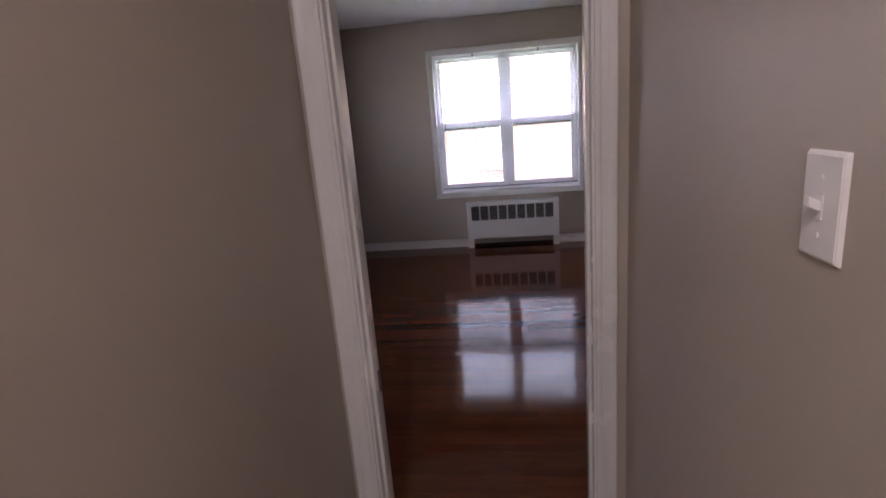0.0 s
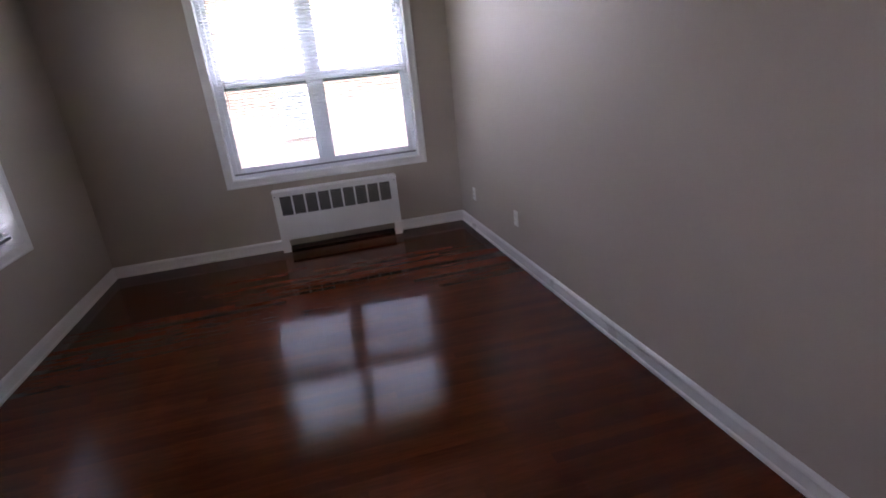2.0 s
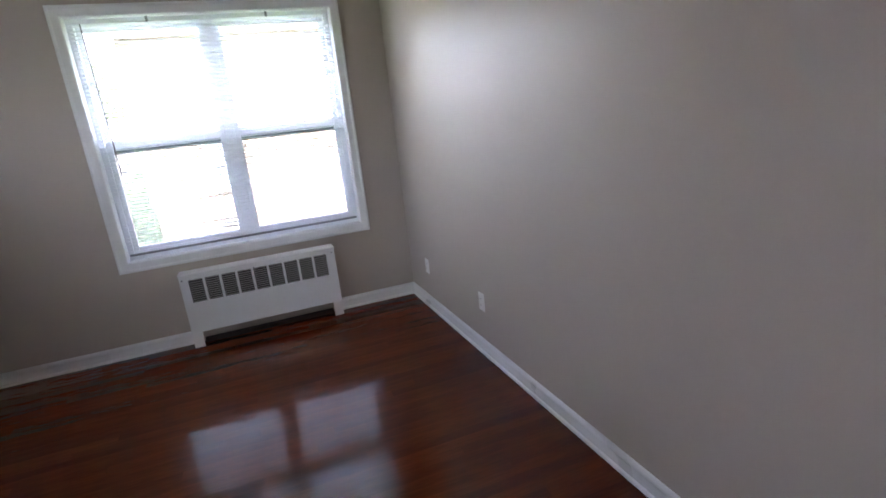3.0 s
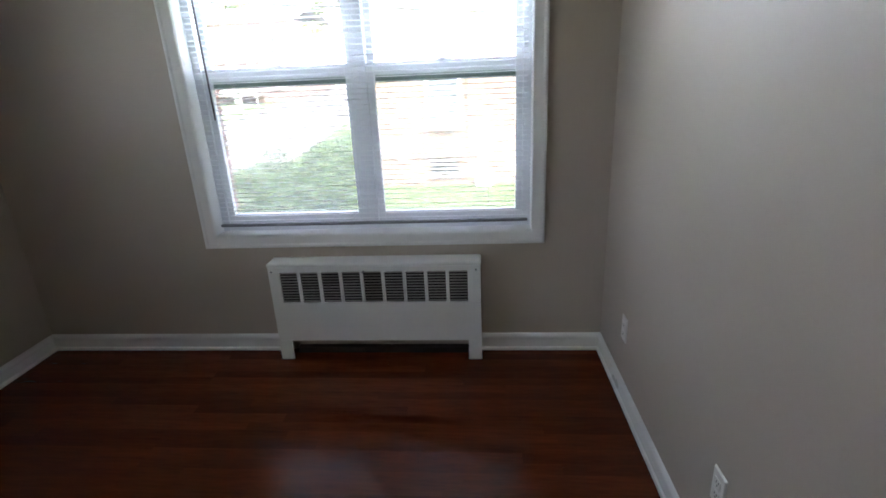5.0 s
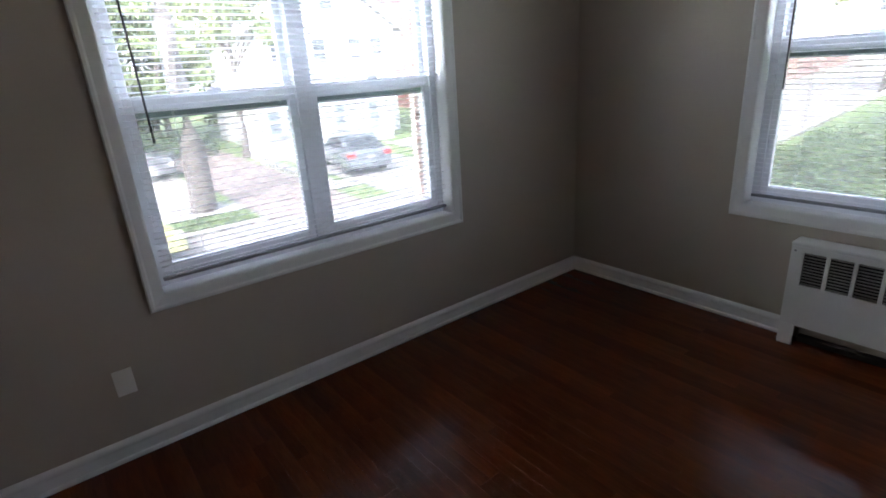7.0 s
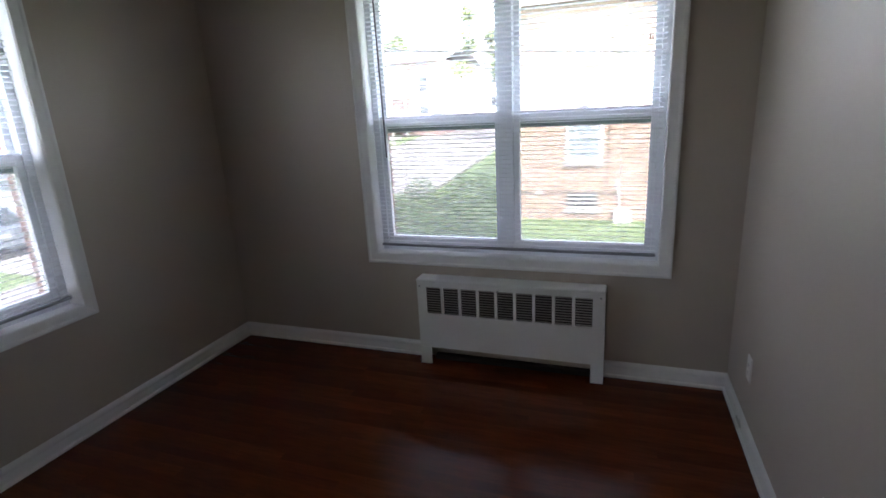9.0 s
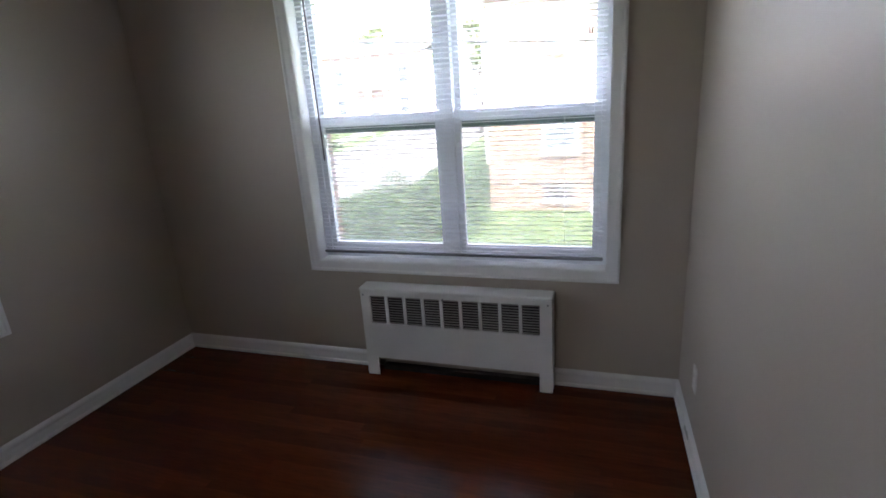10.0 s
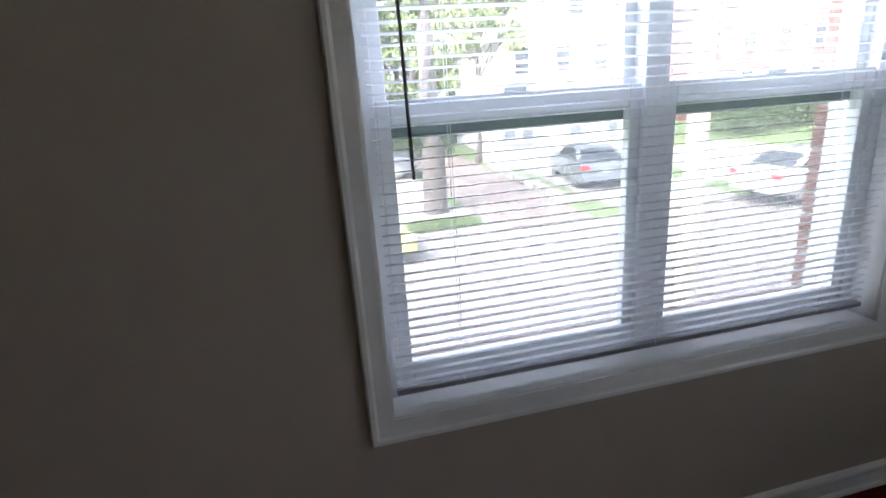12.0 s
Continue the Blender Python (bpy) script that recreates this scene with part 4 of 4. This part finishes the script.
# ---------------------------------------------------------------- parked cars
def paint(name, color):
    m = material(name, color, rough=0.25, vary=0.04, scale=2, fine=40, bump=0, metal=0.3)
    m.node_tree.nodes["Principled BSDF"].inputs["Coat Weight"].default_value = 0.6
    return m


def car(at, rz, color, label, length=4.4, width=1.78, height=1.48, kind="sedan"):
    c = thing("car", label, "car", at, rz, "cars parked along the street")
    L, Wd, Hh, s = length / 2, width / 2, height, 0.62
    if kind == "suv":
        low = [(-L, 0.42), (-L, 0.95), (-L + 0.15, 1.06), (L - 1.15, 1.06), (L - 0.2, 0.92), (L, 0.75), (L, 0.38)]
        cab = [(-L + 0.12, 1.05), (-L + 0.38, Hh - 0.06), (-L + 0.7, Hh), (L - 2.1, Hh - 0.02), (L - 1.25, 1.05)]
    elif kind == "hatch":
        low = [(-L, 0.35), (-L, 0.80), (-L + 0.12, 0.95), (L - 0.95, 0.95), (L - 0.15, 0.78), (L, 0.60), (L, 0.30)]
        cab = [(-L + 0.08, 0.94), (-L + 0.55, Hh - 0.08), (-L + 1.0, Hh), (L - 1.9, Hh - 0.02), (L - 0.8, 0.94)]
    else:
        low = [(-L, 0.35), (-L, 0.85), (-L + 0.2, 0.95), (L - 1.2, 0.92), (L - 0.2, 0.76), (L, 0.58), (L, 0.30)]
        cab = [(-L + 0.55, 0.94), (-L + 1.2, Hh - 0.05), (-L + 1.7, Hh), (L - 1.95, Hh - 0.03), (L - 1.15, 0.92)]
    body_p = low + [(L - 0.1, 0.26), (-L + 0.1, 0.26)]
    bm = extrude_profile(body_p, lambda a, b: (a, -Wd, b), lambda a, b: (a, Wd, b))
    bmesh.ops.bevel(bm, geom=[e for e in bm.edges], offset=0.05, segments=3, affect="EDGES", profile=0.6)
    m = paint(label.split()[0] + "_car_paint", color)
    body = part("body", bm, m, c, smooth=True)
    inset = 0.17
    bm = bmesh.new()
    n = len(cab)
    rings = []
    for side in (-1, 1):
        rings.append([bm.verts.new((x, side * (Wd - 0.04 - inset * (z - 0.93) / (Hh - 0.93)), z)) for x, z in cab])
    for k in range(n):
        bm.faces.new((rings[0][k], rings[0][(k + 1) % n], rings[1][(k + 1) % n], rings[1][k]))
    bm.faces.new(rings[0][::-1])
    bm.faces.new(rings[1])
    bmesh.ops.recalc_face_normals(bm, faces=bm.faces[:])
    bmesh.ops.bevel(bm, geom=bm.edges[:], offset=0.03, segments=2, affect="EDGES")
    part("cabin", bm, m, c, smooth=True)
    base, top = cab[0][1], Hh
    for side in (-1, 1):
        def sp(x, z):
            return (x, side * (Wd - 0.04 - inset * (z - 0.93) / (Hh - 0.93) + 0.008), z)
        z0, z1 = base + 0.05, Hh - 0.10
        def xb(z, edge):
            (xa, za), (xc, zc) = (cab[0], cab[1]) if edge == 0 else (cab[4], cab[3])
            f = (z - za) / (zc - za)
            return xa + (xc - xa) * f
        a0, a1, b0, b1 = xb(z0, 0) + 0.12, xb(z1, 0) + 0.10, xb(z0, 1) - 0.14, xb(z1, 1) - 0.10
        mid0, mid1 = (a0 + b0) / 2, (a1 + b1) / 2
        for p, q, r, t in ((a0, mid0 - 0.03, mid1 - 0.03, a1), (mid0 + 0.03, b0, b1, mid1 + 0.03)):
            bm = bmesh.new()
            vs = [bm.verts.new(v) for v in (sp(p, z0), sp(q, z0), sp(r, z1), sp(t, z1))]
            bm.faces.new(vs if side < 0 else vs[::-1])
            bmesh.ops.solidify(bm, geom=bm.faces[:], thickness=0.006)
            part("side_window", bm, M_PANE, c, "dark car window")
        for x in (-L * s, L * s):
            r = 0.36 if kind == "suv" else 0.31
            yo = side * (Wd - 0.02)
            tyre = part("wheel", rod((x, yo - side * 0.2, r), (x, yo + side * 0.015, r), r, n=24), M_TYRE, c)
            part("rim", rod((x, yo, r), (x, yo + side * 0.022, r), r * 0.66, n=20), M_RIM, tyre)
            for k in range(5):
                a = k * 1.2566
                part("spoke_gap", rod((x + math.cos(a) * r * 0.4, yo + side * 0.02, r + math.sin(a) * r * 0.4), (x + math.cos(a) * r * 0.4, yo + side * 0.026, r + math.sin(a) * r * 0.4), r * 0.13, n=8), M_TYRE, tyre)
        part("tail_light", box(-L - 0.01, -L + 0.14, side * (Wd - 0.30), side * (Wd + 0.006), 0.72, 0.88, 0.02), M_LIGHT, c)
        part("headlight", box(L - 0.22, L - 0.005, side * (Wd - 0.34), side * (Wd + 0.004), 0.58, 0.70, 0.02), M_HEADLIGHT, c)
        part("mirror", box(L - 1.55, L - 1.40, side * Wd, side * (Wd + 0.16), 0.95, 1.07, 0.03), m, c)
    for (xa, za), (xc, zc), nm in ((cab[0], cab[1], "rear_window"), (cab[4], cab[3], "windscreen")):
        bm = bmesh.new()
        vs = []
        for f, sd in ((0.12, -1), (0.12, 1), (0.88, 1), (0.88, -1)):
            z = za + (zc - za) * f
            x = xa + (xc - xa) * f + (0.010 if nm == "windscreen" else -0.010)
            vs.append(bm.verts.new((x, sd * (Wd - 0.16 - inset * (z - 0.93) / (Hh - 0.93)), z + 0.008)))
        bm.faces.new(vs)
        bmesh.ops.recalc_face_normals(bm, faces=bm.faces[:])
        bmesh.ops.solidify(bm, geom=bm.faces[:], thickness=0.006)
        part(nm, bm, M_PANE, c, "dark car window")
    part("bumper", box(L - 0.12, L + 0.04, -Wd + 0.06, Wd - 0.06, 0.28, 0.50, 0.04), m, c)
    part("bumper", box(-L - 0.04, -L + 0.12, -Wd + 0.06, Wd - 0.06, 0.30, 0.55, 0.04), m, c)
    part("number_plate", box(-L - 0.05, -L - 0.035, -0.16, 0.16, 0.62, 0.74), M_SIDING, c)
    return c


car((-11.2, -2.65, gz(-11.2, -2.65)), 92, (0.52, 0.53, 0.22), "yellow-green small hatchback parked at the kerb", 3.8, 1.68, 1.47, "hatch")
car((-22.9, -0.5, gz(-22.9, -0.5) + 0.012), 72, (0.12, 0.125, 0.14), "silver estate off-roader parked by the trees", 4.6, 1.85, 1.75, "suv")
car((-17.6, 7.6, gz(-17.6, 7.6) + 0.012), 170, (0.15, 0.17, 0.19), "grey saloon car on the concrete driveway", 4.5, 1.8, 1.45)
car((-11.35, 11.8, gz(-11.35, 11.8)), 90, (0.40, 0.41, 0.42), "silver saloon car parked up the street", 4.5, 1.8, 1.45)

# ---------------------------------------------------------------- floor boards, laid along x
rnd = random.Random(11)
BOARD = 0.0572


def board_mesh(length):
    bm = bmesh.new()
    w, g, b, drop = BOARD, 0.0001, 0.0016, 0.000008
    prof = [(g, -0.012), (g, -drop), (g + b, 0), (w - g - b, 0), (w - g, -drop), (w - g, -0.012)]
    r0 = [bm.verts.new((g, y, z)) for y, z in prof]
    r1 = [bm.verts.new((length - g, y, z)) for y, z in prof]
    for k in range(5):
        bm.faces.new((r0[k], r1[k], r1[k + 1], r0[k + 1]))
    bm.faces.new(r0)
    bm.faces.new(r1[::-1])
    bmesh.ops.recalc_face_normals(bm, faces=bm.faces[:])
    return mesh_of("floor_board", bm, M_FLOOR)


shared = {}
y = -BOARD
while y > -D - TD - 0.02:
    x = 0.0
    edge = round(east(y), 3)
    first = True
    while x < edge - 0.001:
        length = rnd.choice((0.7, 0.85, 1.0, 1.15, 1.3, 1.5)) if not first else rnd.choice((0.3, 0.5, 0.7, 0.9, 1.1))
        first = False
        if edge - x - length < 0.25:
            length = edge - x
        key = round(length, 3)
        if key not in shared:
            shared[key] = board_mesh(key)
        o = new("floor_board", shared[key])
        o.parent = floor
        o.matrix_basis = pose(x, y, 0, rnd.uniform(-0.05, 0.05), 0, 0)
        x += length
    y -= BOARD
